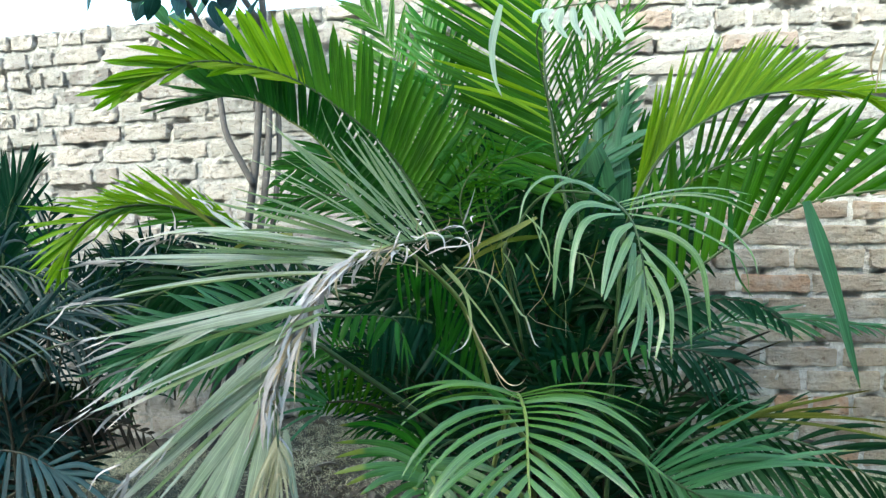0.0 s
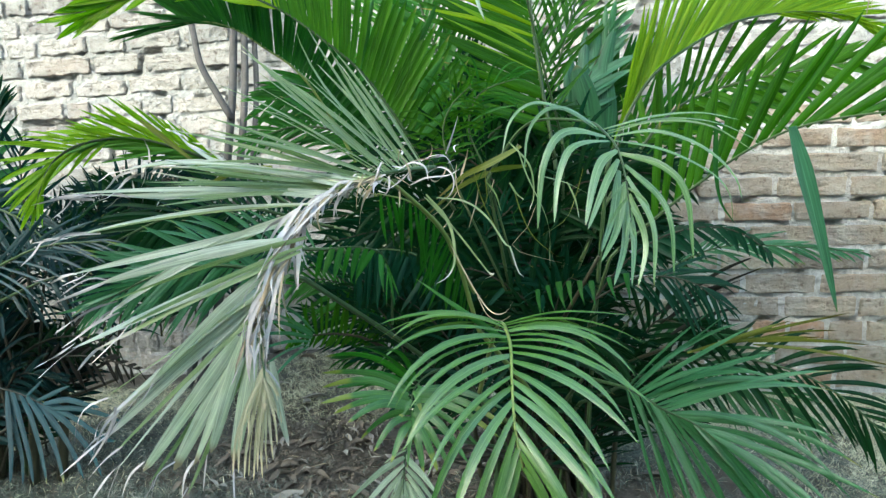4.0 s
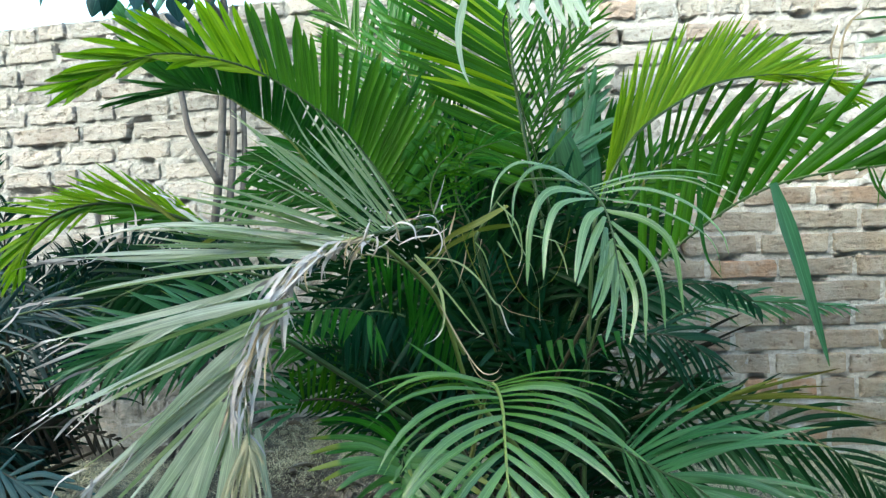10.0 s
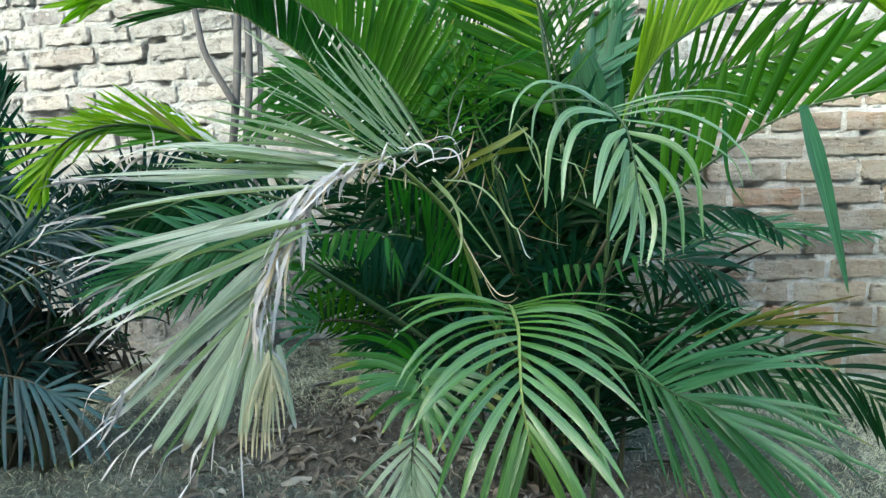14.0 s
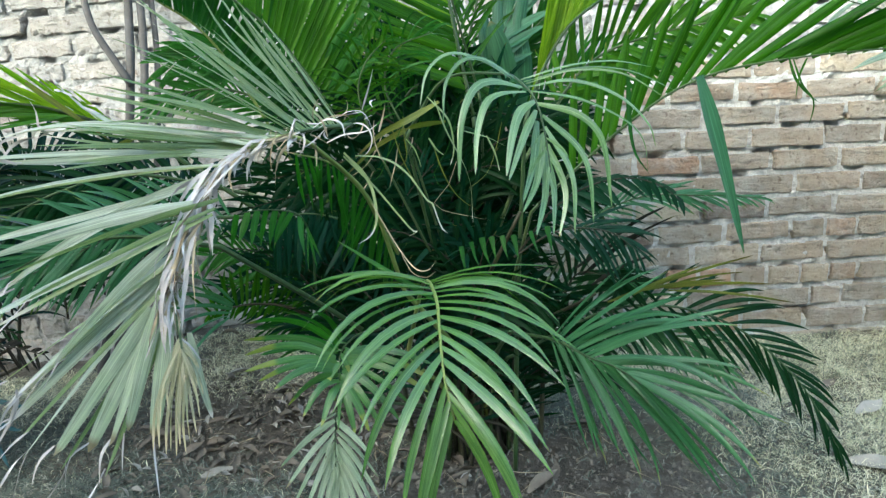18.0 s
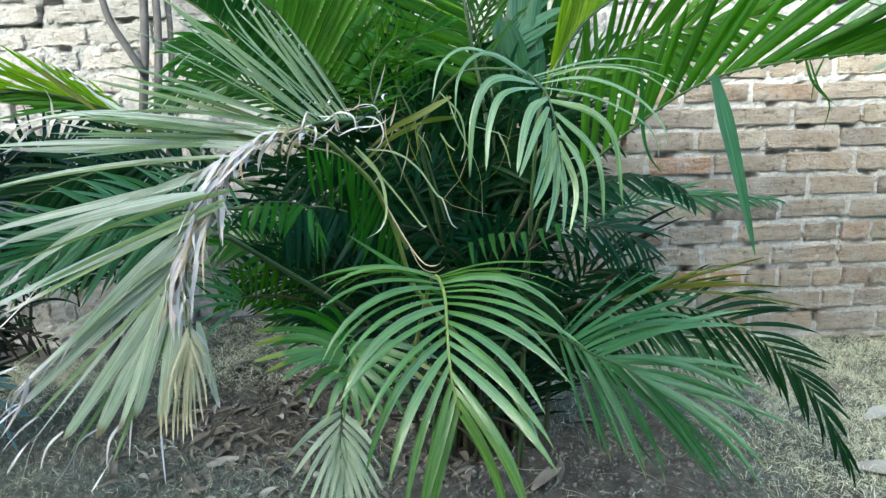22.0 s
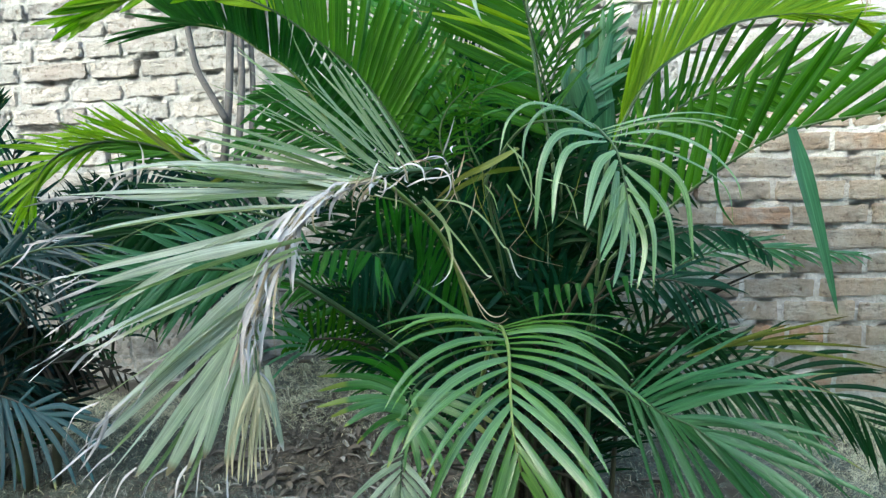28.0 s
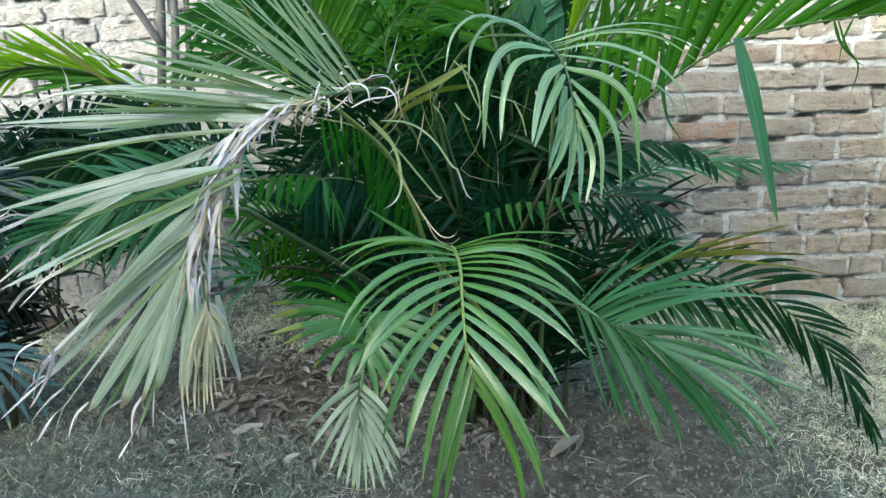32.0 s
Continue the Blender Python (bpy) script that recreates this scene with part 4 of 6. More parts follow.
# lower right frond
frond(palm, [(0.343, 1.450, 0.424), (0.394, 1.300, 0.460), (0.431, 1.200, 0.465), (0.468, 1.160, 0.460), (0.497, 1.120, 0.446)], 19, 0.265, 0.0122, (0.5, 0.1, 0.9), (0.1, -0.2, -1), LEAF_LOW,
      b_scale=0.9, fwd=(66, 8), fwd_b=(54, 6), droop=0.6, droop_b=0.4, kink=0.05, start=0.4, pieces=True, label="blue-green frond low to the ground", seed=20, jitter=0.08, twist=0.2, prof=(0.85, 1.0, 0.85), stalk=STALK_DARK, radius=0.004)
# far right arching frond
frond(palm, [(0.364, 1.600, 0.311), (0.616, 1.600, 0.416), (0.835, 1.560, 0.389), (0.991, 1.500, 0.261), (1.084, 1.460, 0.096)], 30, 0.2, 0.012, (0.5, 0.3, 0.5), (0.1, -0.3, -1), LEAF_SHADE_GREEN,
      fwd=(58, 10), droop=0.5, start=0.15, label="dark frond bowing to the grass", seed=21, pieces=True)
blades("leaflet", [((-0.227, 1.420, 0.527), (-0.306, 1.300, 0.616)),
        ((-0.228, 1.420, 0.522), (-0.310, 1.300, 0.587)),
        ((-0.230, 1.420, 0.517), (-0.306, 1.300, 0.561)),
        ((-0.232, 1.420, 0.511), (-0.300, 1.300, 0.532)),
        ((-0.235, 1.420, 0.506), (-0.289, 1.300, 0.503)),
        ((-0.237, 1.420, 0.501), (-0.276, 1.300, 0.475)),
        ((-0.223, 1.420, 0.532), (-0.277, 1.300, 0.626))], 0.0085, LEAF_TEAL, palm, 0.01, 2.6, 0, 306, 0.5)
# small fronds at the front left
young = frond(palm, [(0.070, 1.300, 0.502), (0.043, 1.150, 0.546), (0.028, 1.050, 0.560), (0.025, 1.030, 0.539), (0.024, 1.020, 0.510)], 4, 0.05, 0.008, (-1, 0, 0.2), (0.9, -0.1, 0.1), LEAF_YOUNG, fwd=(50, 10), droop=0.3, start=0.7, pieces=True, label="small young frond low at the front", seed=22, radius=0.003)
blades("leaflet", [((0.021, 1.040, 0.561), (-0.091, 0.980, 0.609)),
        ((0.021, 1.037, 0.555), (-0.092, 0.980, 0.588)),
        ((0.022, 1.034, 0.549), (-0.095, 0.980, 0.565)),
        ((0.023, 1.031, 0.544), (-0.077, 0.980, 0.550)),
        ((0.023, 1.028, 0.538), (-0.058, 0.980, 0.537)),
        ((0.024, 1.025, 0.532), (-0.041, 0.980, 0.512)),
        ((0.025, 1.022, 0.526), (-0.023, 0.980, 0.494)),
        ((0.025, 1.019, 0.521), (-0.000, 0.980, 0.477)),
        ((0.026, 1.016, 0.515), (0.023, 0.980, 0.470)),
        ((0.027, 1.019, 0.521), (0.046, 0.980, 0.462)),
        ((0.027, 1.022, 0.526), (0.066, 0.980, 0.466)),
        ((0.028, 1.025, 0.532), (0.084, 0.980, 0.470)),
        ((0.029, 1.028, 0.538), (0.108, 0.980, 0.481)),
        ((0.029, 1.031, 0.543), (0.130, 0.980, 0.497)),
        ((0.030, 1.034, 0.549), (0.152, 0.980, 0.518)),
        ((0.031, 1.037, 0.555), (0.158, 0.980, 0.538)),
        ((0.031, 1.040, 0.561), (0.158, 0.980, 0.560))], 0.0115, LEAF_YOUNG, young, 0.012, 2.4, 0, 221)
blades("leaflet", [((0.023, 1.060, 0.565), (-0.096, 1.020, 0.619)),
        ((0.022, 1.060, 0.559), (-0.089, 1.020, 0.594)),
        ((0.021, 1.060, 0.555), (-0.082, 1.020, 0.572)),
        ((0.025, 1.060, 0.569), (-0.050, 1.020, 0.635)),
        ((0.028, 1.060, 0.572), (-0.010, 1.020, 0.627)),
        ((0.019, 1.060, 0.551), (-0.076, 1.020, 0.549))], 0.0105, LEAF_GREEN, young, 0.014, 2.6, 0, 223)
faded = frond(palm, [(0.053, 1.300, 0.355), (0.031, 1.120, 0.437), (0.017, 1.030, 0.472), (0.016, 1.000, 0.457), (0.016, 0.980, 0.415)], 4, 0.05, 0.007, (-1, 0, -0.2), (0.9, -0.1, -0.2), LEAF_DRYING, fwd=(40, 6), droop=0.3, start=0.7, pieces=True, label="small faded frond touching the soil", seed=23, radius=0.003)
blades("leaflet", [((0.017, 1.000, 0.476), (-0.054, 0.950, 0.436)),
        ((0.020, 1.000, 0.472), (0.069, 0.950, 0.446)),
        ((0.016, 1.000, 0.465), (-0.049, 0.950, 0.405)),
        ((0.019, 1.000, 0.461), (0.078, 0.950, 0.411)),
        ((0.016, 1.000, 0.454), (-0.040, 0.950, 0.380)),
        ((0.019, 1.000, 0.450), (0.077, 0.950, 0.379)),
        ((0.015, 1.000, 0.442), (-0.029, 0.950, 0.361)),
        ((0.018, 1.000, 0.438), (0.073, 0.950, 0.355)),
        ((0.015, 1.000, 0.429), (-0.017, 0.950, 0.349)),
        ((0.018, 1.000, 0.425), (0.064, 0.950, 0.343)),
        ((0.014, 1.000, 0.419), (-0.005, 0.950, 0.337)),
        ((0.017, 1.000, 0.415), (0.051, 0.950, 0.331)),
        ((0.014, 1.000, 0.410), (0.004, 0.950, 0.330)),
        ((0.017, 1.000, 0.406), (0.036, 0.950, 0.328)),
        ((0.014, 1.000, 0.402), (0.011, 0.950, 0.326)),
        ((0.018, 1.000, 0.399), (0.023, 0.950, 0.325))], 0.0088, LEAF_DRYING, faded, 0.006, 2.4, 0, 222)
# low frond at the left with short upright leaflets
frond(palm, [(-0.093, 1.560, 0.445), (-0.151, 1.540, 0.482), (-0.208, 1.520, 0.496), (-0.254, 1.500, 0.497), (-0.294, 1.480, 0.489)], 18, 0.115, 0.0095, (0.15, 0, 1), (-0.1, 0, -1), LEAF_OLIVE,
      fwd=(104, 76), prof=(0.45, 1.0, 0.55), fwd_b=(80, 40), b_scale=0.35, droop=0.08, start=0.2, seed=24, pieces=True, label="low frond of upright bronze leaflets", stalk=STALK_SHADED)
frond(palm, [(-0.055, 1.660, 0.387), (-0.103, 1.640, 0.496), (-0.172, 1.620, 0.569), (-0.252, 1.600, 0.603), (-0.312, 1.580, 0.593)], 26, 0.15, 0.010, (-0.2, 0, 1), (0.0, -0.1, -1), LEAF_GREEN, fwd=(66, 30), droop=0.35, start=0.15, seed=391, stalk=STALK_SHADED, radius=0.003)
frond(palm, [(-0.072, 1.700, 0.350), (-0.156, 1.680, 0.451), (-0.228, 1.660, 0.504), (-0.302, 1.640, 0.500)], 24, 0.14, 0.010, (-0.2, 0, 1), (0.0, -0.1, -1), LEAF_SHADE_TEAL, fwd=(70, 30), droop=0.3, start=0.15, seed=392, stalk=STALK_SHADED, radius=0.003)
frond(palm, [(0.017, 1.660, 0.362), (-0.057, 1.620, 0.415), (-0.128, 1.580, 0.431), (-0.196, 1.540, 0.428)], 12, 0.09, 0.010, (-0.3, 0, 1), (-0.2, 0, -1), LEAF_MID,
      fwd=(60, 20), droop=0.3, start=0.2, seed=39)
# bright tip reaching left
LEFTWARD = [(-0.371, 1.500, 0.847), (-0.466, 1.460, 0.899), (-0.568, 1.420, 0.933), (-0.656, 1.380, 0.924), (-0.712, 1.360, 0.883), (-0.739, 1.340, 0.803)]
frond(palm, LEFTWARD, 30, 0.16, 0.0080, (-0.2, 0, 0.8), None, LEAF_LIME, fwd=(20, 10), droop=0.05, start=0.1, end=0.62, pieces=True, label="yellow-green frond reaching over the neighbouring palm", seed=25, blunt=4)
frond(palm, LEFTWARD, 24, 0.14, 0.0085, (-0.9, 0, 0.5), (-0.3, -0.1, -0.9), LEAF_LIME, fwd=(42, 10), fwd_b=(30, 8), droop=0.25, start=0.55, pieces=True, label="bright drooping tip", seed=251, rooted=False)
# lower side in a darker green that stands for its shade
frond(palm, LEFTWARD, 30, 0.16, 0.0085, None, (-0.3, -0.1, -0.8), LEAF_SUNNY, fwd_b=(22, 12), droop=0.05, start=0.1, end=0.62, pieces=True, label="shaded lower leaflets", seed=252, blunt=4, rooted=False)
# small drooping one under the drying frond
frond(palm, [(-0.041, 1.300, 0.584), (-0.029, 1.220, 0.688), (-0.035, 1.170, 0.741), (-0.064, 1.150, 0.755), (-0.096, 1.130, 0.759), (-0.119, 1.120, 0.756)], 12, 0.065, 0.0115, None, (0.05, -0.1, -1), LEAF_GREEN, fwd_b=(100, 70), droop_b=0.5, start=0.45, seed=26, root=0.8, blunt=1.6, pieces=True, label="short comb of hanging leaflets", prof=(1, 1, 0.8), radius=0.0025, rooted=False, stalk=STALK_DARK)
frond(palm, [(-0.217, 1.280, 0.679), (-0.326, 1.220, 0.713), (-0.426, 1.190, 0.702), (-0.525, 1.170, 0.656)], 24, 0.17, 0.0085, (-0.4, 0, 0.6), (-0.3, -0.1, -1), LEAF_TEAL, fwd=(30, 12), fwd_b=(66, 18), droop=0.2, start=0.1, seed=41, pieces=True, label="green frond hanging behind the drying one")
# green fronds behind the drying one
frond(palm, [(-0.194, 1.500, 0.690), (-0.332, 1.400, 0.707), (-0.415, 1.320, 0.687), (-0.531, 1.280, 0.641)], 26, 0.18, 0.010, (-0.5, 0, 0.8), (-0.4, -0.1, -1), LEAF_LOW, fwd=(56, 16), droop=0.4, start=0.1, seed=27)
frond(palm, [(-0.217, 1.600, 0.724), (-0.413, 1.520, 0.785), (-0.539, 1.460, 0.767), (-0.683, 1.420, 0.700)], 28, 0.19, 0.011, (-0.6, 0, 0.7), (-0.4, -0.1, -1), LEAF_SHADE_GREEN, fwd=(50, 16), droop=0.35, start=0.1, seed=28)
frond(palm, [(-0.099, 1.700, 0.835), (-0.204, 1.680, 0.932), (-0.309, 1.660, 0.953), (-0.414, 1.640, 0.921)], 24, 0.13, 0.010, (-0.3, 0, 0.9), (-0.4, -0.1, -1), LEAF_GREEN, fwd=(50, 16), droop=0.35, start=0.1, seed=38)
# middle right fronds over the dark heart
frond(palm, [(0.331, 1.360, 0.610), (0.389, 1.340, 0.652), (0.437, 1.320, 0.669), (0.500, 1.300, 0.661), (0.540, 1.280, 0.631)], 15, 0.125, 0.0080, (0.9, 0.1, 0.4), (0.15, -0.2, -1), LEAF_SHADE_TEAL, fwd=(34, 12), fwd_b=(62, 22), droop=0.7, start=0.3, seed=29, pieces=True, label="small frond over the dark heart", radius=0.0025, stalk=STALK_SHADED, rooted=False)
arcs("leaflet", [((0.226, 1.300, 0.650), (0.228, 1.290, 0.626), (0.231, 1.280, 0.602)),
        ((0.263, 1.300, 0.664), (0.268, 1.290, 0.636), (0.276, 1.280, 0.614)),
        ((0.280, 1.300, 0.665), (0.283, 1.290, 0.642), (0.287, 1.280, 0.621)),
        ((0.300, 1.300, 0.666), (0.303, 1.290, 0.644), (0.308, 1.280, 0.624)),
        ((0.321, 1.300, 0.666), (0.324, 1.290, 0.644), (0.326, 1.280, 0.622)),
        ((0.352, 1.300, 0.672), (0.358, 1.290, 0.649), (0.365, 1.280, 0.630)),
        ((0.383, 1.300, 0.679), (0.386, 1.290, 0.652), (0.388, 1.280, 0.627)),
        ((0.245, 1.310, 0.655), (0.251, 1.300, 0.627), (0.256, 1.290, 0.614))], 0.0100, LEAF_MID, palm, 1.1, 421, 0.3, "short hanging leaflet", 1.0)
frond(palm, [(0.454, 1.620, 0.494), (0.535, 1.600, 0.618), (0.643, 1.580, 0.677), (0.774, 1.550, 0.681), (0.892, 1.530, 0.673)], 22, 0.10, 0.0075, (0.5, 0.2, 0.6), (0.3, -0.2, -1), LEAF_TEAL, fwd=(26, 6), fwd_b=(40, 7), droop=0.35, start=0.3, seed=30, stalk=STALK_DARK, radius=0.003)
frond(palm, [(0.357, 1.500, 0.577), (0.418, 1.470, 0.668), (0.487, 1.440, 0.725), (0.566, 1.420, 0.744), (0.623, 1.400, 0.730), (0.659, 1.380, 0.701)], 17, 0.085, 0.014, (0.6, 0.1, 0.5), (0.2, -0.2, -1), LEAF_SHADE_TEAL, fwd=(20, 8), fwd_b=(78, 30), a_scale=0.5, droop=0.3, start=0.15, root=0.9, blunt=1.5, seed=301, stalk=STALK_SHADED, radius=0.003, rooted=False)
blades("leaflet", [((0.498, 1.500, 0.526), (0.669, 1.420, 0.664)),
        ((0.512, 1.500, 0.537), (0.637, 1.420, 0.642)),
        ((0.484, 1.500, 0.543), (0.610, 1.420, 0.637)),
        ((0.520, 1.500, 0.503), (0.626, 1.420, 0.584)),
        ((0.538, 1.500, 0.581), (0.646, 1.420, 0.683))], 0.0085, LEAF_SHADE_PURPLE, palm, 0.01, 2.6, 0, 302, 0.5)
blades("leaflet", [((0.544, 1.460, 0.476), (0.812, 1.380, 0.583)),
        ((0.598, 1.460, 0.489), (0.708, 1.380, 0.568)),
        ((0.666, 1.460, 0.501), (0.854, 1.380, 0.521)),
        ((0.673, 1.460, 0.495), (0.904, 1.380, 0.479)),
        ((0.666, 1.460, 0.501), (0.793, 1.380, 0.549)),
        ((0.618, 1.460, 0.498), (0.762, 1.380, 0.535))], 0.0075, LEAF_BRONZE, palm, 0.006, 2.6, 0, 303, 0.5)

frond(palm, [(0.291, 1.660, 0.350), (0.507, 1.640, 0.402), (0.682, 1.600, 0.377), (0.837, 1.550, 0.276)], 24, 0.2, 0.012, (0.3, 0, 1), (0.2, -0.1, -1), LEAF_LOW, fwd=(55, 16), droop=0.35, start=0.15, seed=33)
# inner fronds, leaning every way round the canes; their shade is in the colour
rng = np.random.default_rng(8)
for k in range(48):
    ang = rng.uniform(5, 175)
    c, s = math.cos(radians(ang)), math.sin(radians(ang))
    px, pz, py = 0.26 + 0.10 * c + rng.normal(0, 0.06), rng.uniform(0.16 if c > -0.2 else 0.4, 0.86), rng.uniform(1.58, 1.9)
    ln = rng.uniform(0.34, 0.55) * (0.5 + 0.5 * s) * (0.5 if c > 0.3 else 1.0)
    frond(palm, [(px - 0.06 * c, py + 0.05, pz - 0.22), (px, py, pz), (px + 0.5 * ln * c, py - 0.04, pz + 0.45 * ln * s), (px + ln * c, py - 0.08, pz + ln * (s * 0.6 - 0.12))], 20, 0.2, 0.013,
          (-s, rng.uniform(-0.3, 0.3), c), (s, rng.uniform(-0.3, 0.3), -c), LEAF_SHADE_TEAL if k % 3 == 0 else LEAF_SHADE_GREEN, fwd=(60, 22), droop=rng.uniform(0.3, 0.8), start=0.15, seed=140 + k, stalk=STALK_SHADED, radius=0.004)

# more fillers left of the canes, again with shade in the leaf colour
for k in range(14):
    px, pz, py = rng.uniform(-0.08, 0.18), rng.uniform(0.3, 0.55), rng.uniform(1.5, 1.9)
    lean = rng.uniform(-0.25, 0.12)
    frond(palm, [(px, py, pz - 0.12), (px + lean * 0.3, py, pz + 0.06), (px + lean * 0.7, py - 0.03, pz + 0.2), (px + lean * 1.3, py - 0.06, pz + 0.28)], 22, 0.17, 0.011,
          (-0.8, rng.uniform(-0.3, 0.3), 0.5), (0.8, rng.uniform(-0.3, 0.3), 0.3), LEAF_SHADE_GREEN if k % 2 else LEAF_SHADE_TEAL, fwd=(62, 20), droop=rng.uniform(0.3, 0.8), start=0.1, stalk=STALK_SHADED, seed=420 + k, radius=0.003)

# ---- neighbouring palm on the left ----
# the dark leaf colours used here hold part of this palm's shade
palm_w = palm_thing("areca_palm", (-1.30, 1.78, 0), "dark blue-green areca palm standing in shade")
frond(palm_w, [(-1.075, 1.600, 0.754), (-1.067, 1.600, 0.837), (-1.046, 1.600, 0.934), (-0.999, 1.600, 1.007)], 24, 0.20, 0.0135, (-1, -0.1, 0.3), (1, -0.1, 0.3), LEAF_SHADE_TEAL, fwd=(38, 10), droop=0.02, start=0.05, seed=60, pieces=True, label="upright dark green frond")
frond(palm_w, [(-1.321, 1.760, 0.592), (-1.270, 1.760, 0.765), (-1.240, 1.760, 0.904), (-1.205, 1.740, 1.009)], 30, 0.2, 0.011, (-1, -0.1, 0.1), (1, -0.1, 0.1), LEAF_SHADE_TEAL, fwd=(34, 8), droop=0.03, start=0.1, seed=68)
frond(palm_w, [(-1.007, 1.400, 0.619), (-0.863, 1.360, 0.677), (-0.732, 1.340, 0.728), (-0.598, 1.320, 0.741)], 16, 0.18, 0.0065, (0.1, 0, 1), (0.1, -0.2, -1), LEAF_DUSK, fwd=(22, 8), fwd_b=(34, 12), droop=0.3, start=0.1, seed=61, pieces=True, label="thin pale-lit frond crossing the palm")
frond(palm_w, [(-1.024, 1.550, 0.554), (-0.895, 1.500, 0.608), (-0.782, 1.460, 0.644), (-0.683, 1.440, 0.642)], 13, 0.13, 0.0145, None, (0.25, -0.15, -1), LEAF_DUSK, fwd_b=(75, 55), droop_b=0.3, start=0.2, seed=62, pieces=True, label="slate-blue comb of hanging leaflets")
# reads as a silhouette; the shade is in its leaf colour
frond(palm_w, [(-1.122, 1.640, 0.253), (-1.043, 1.620, 0.340), (-0.958, 1.600, 0.396), (-0.862, 1.580, 0.420), (-0.771, 1.560, 0.418), (-0.679, 1.540, 0.400)], 17, 0.105, 0.0105, (0.3, 0.2, 0.9), (0.15, -0.1, -1), LEAF_SHADE_PURPLE, fwd=(40, 25), fwd_b=(80, 50), a_scale=0.55, droop=0.25, start=0.25, seed=63, stalk=STALK_SHADED, pieces=True, label="dark bare-looking frond low over the soil")
frond(palm_w, [(-1.143, 1.660, 0.316), (-1.047, 1.640, 0.397), (-0.944, 1.620, 0.449), (-0.837, 1.600, 0.460), (-0.748, 1.580, 0.436)], 15, 0.10, 0.0105, (0.3, 0.2, 0.9), (0.15, -0.1, -1), LEAF_SHADE_GREEN, fwd=(40, 25), fwd_b=(74, 45), a_scale=0.5, droop=0.25, start=0.2, seed=631, stalk=STALK_SHADED, pieces=True, label="dark drooping frond")
fan = frond(palm_w, [(-1.047, 1.460, 0.353), (-0.949, 1.400, 0.408), (-0.865, 1.360, 0.423), (-0.794, 1.330, 0.418), (-0.738, 1.310, 0.404)], 3, 0.10, 0.010, (-0.3, 0.2, 0.9), (0.2, -0.2, -1), LEAF_SLATE, fwd=(50, 20), droop=0.1, start=0.8, seed=64, pieces=True, label="low slate-blue fan of broad leaflets", stalk=STALK_SHADED, radius=0.003, rooted=False)
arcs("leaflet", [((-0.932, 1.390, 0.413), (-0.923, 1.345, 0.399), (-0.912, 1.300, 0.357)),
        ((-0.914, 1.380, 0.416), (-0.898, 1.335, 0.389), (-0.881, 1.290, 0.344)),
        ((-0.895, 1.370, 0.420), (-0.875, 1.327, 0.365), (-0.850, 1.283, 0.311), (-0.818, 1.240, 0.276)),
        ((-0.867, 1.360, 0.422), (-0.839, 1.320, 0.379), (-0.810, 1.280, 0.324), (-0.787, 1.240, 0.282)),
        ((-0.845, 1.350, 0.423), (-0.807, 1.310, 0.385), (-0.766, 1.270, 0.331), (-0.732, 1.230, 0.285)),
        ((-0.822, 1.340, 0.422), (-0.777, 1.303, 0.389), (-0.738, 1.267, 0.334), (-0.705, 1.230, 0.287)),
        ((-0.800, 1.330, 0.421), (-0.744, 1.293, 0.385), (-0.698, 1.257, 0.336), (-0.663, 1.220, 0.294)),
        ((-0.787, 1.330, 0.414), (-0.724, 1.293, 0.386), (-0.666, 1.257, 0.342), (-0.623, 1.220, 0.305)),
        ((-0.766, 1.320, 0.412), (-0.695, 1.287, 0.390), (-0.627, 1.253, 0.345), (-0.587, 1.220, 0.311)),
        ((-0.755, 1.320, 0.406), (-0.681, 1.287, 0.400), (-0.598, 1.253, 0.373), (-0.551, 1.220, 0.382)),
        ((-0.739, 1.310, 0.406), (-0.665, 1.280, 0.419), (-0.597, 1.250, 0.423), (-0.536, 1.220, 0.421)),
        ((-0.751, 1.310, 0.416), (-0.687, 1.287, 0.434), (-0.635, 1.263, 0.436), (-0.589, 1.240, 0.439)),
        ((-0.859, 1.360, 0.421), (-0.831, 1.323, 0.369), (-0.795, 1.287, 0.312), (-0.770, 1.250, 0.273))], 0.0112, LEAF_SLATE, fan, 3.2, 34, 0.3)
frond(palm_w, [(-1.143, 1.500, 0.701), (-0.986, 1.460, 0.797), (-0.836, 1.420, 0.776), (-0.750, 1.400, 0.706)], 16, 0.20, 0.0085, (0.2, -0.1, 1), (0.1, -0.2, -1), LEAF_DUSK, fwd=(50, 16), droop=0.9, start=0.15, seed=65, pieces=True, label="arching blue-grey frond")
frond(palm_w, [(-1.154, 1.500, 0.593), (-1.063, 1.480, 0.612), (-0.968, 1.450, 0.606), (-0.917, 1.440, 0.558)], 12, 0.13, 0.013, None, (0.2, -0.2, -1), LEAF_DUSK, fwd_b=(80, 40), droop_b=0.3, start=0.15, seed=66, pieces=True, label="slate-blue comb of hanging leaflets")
frond(palm_w, [(-1.433, 1.780, 0.358), (-1.186, 1.760, 0.592), (-0.997, 1.740, 0.689), (-0.760, 1.720, 0.736)], 20, 0.2, 0.011, (0.2, 0, 1), (0.1, -0.2, -1), LEAF_SHADE_GREEN, fwd=(50, 20), droop=0.4, start=0.2, seed=67)
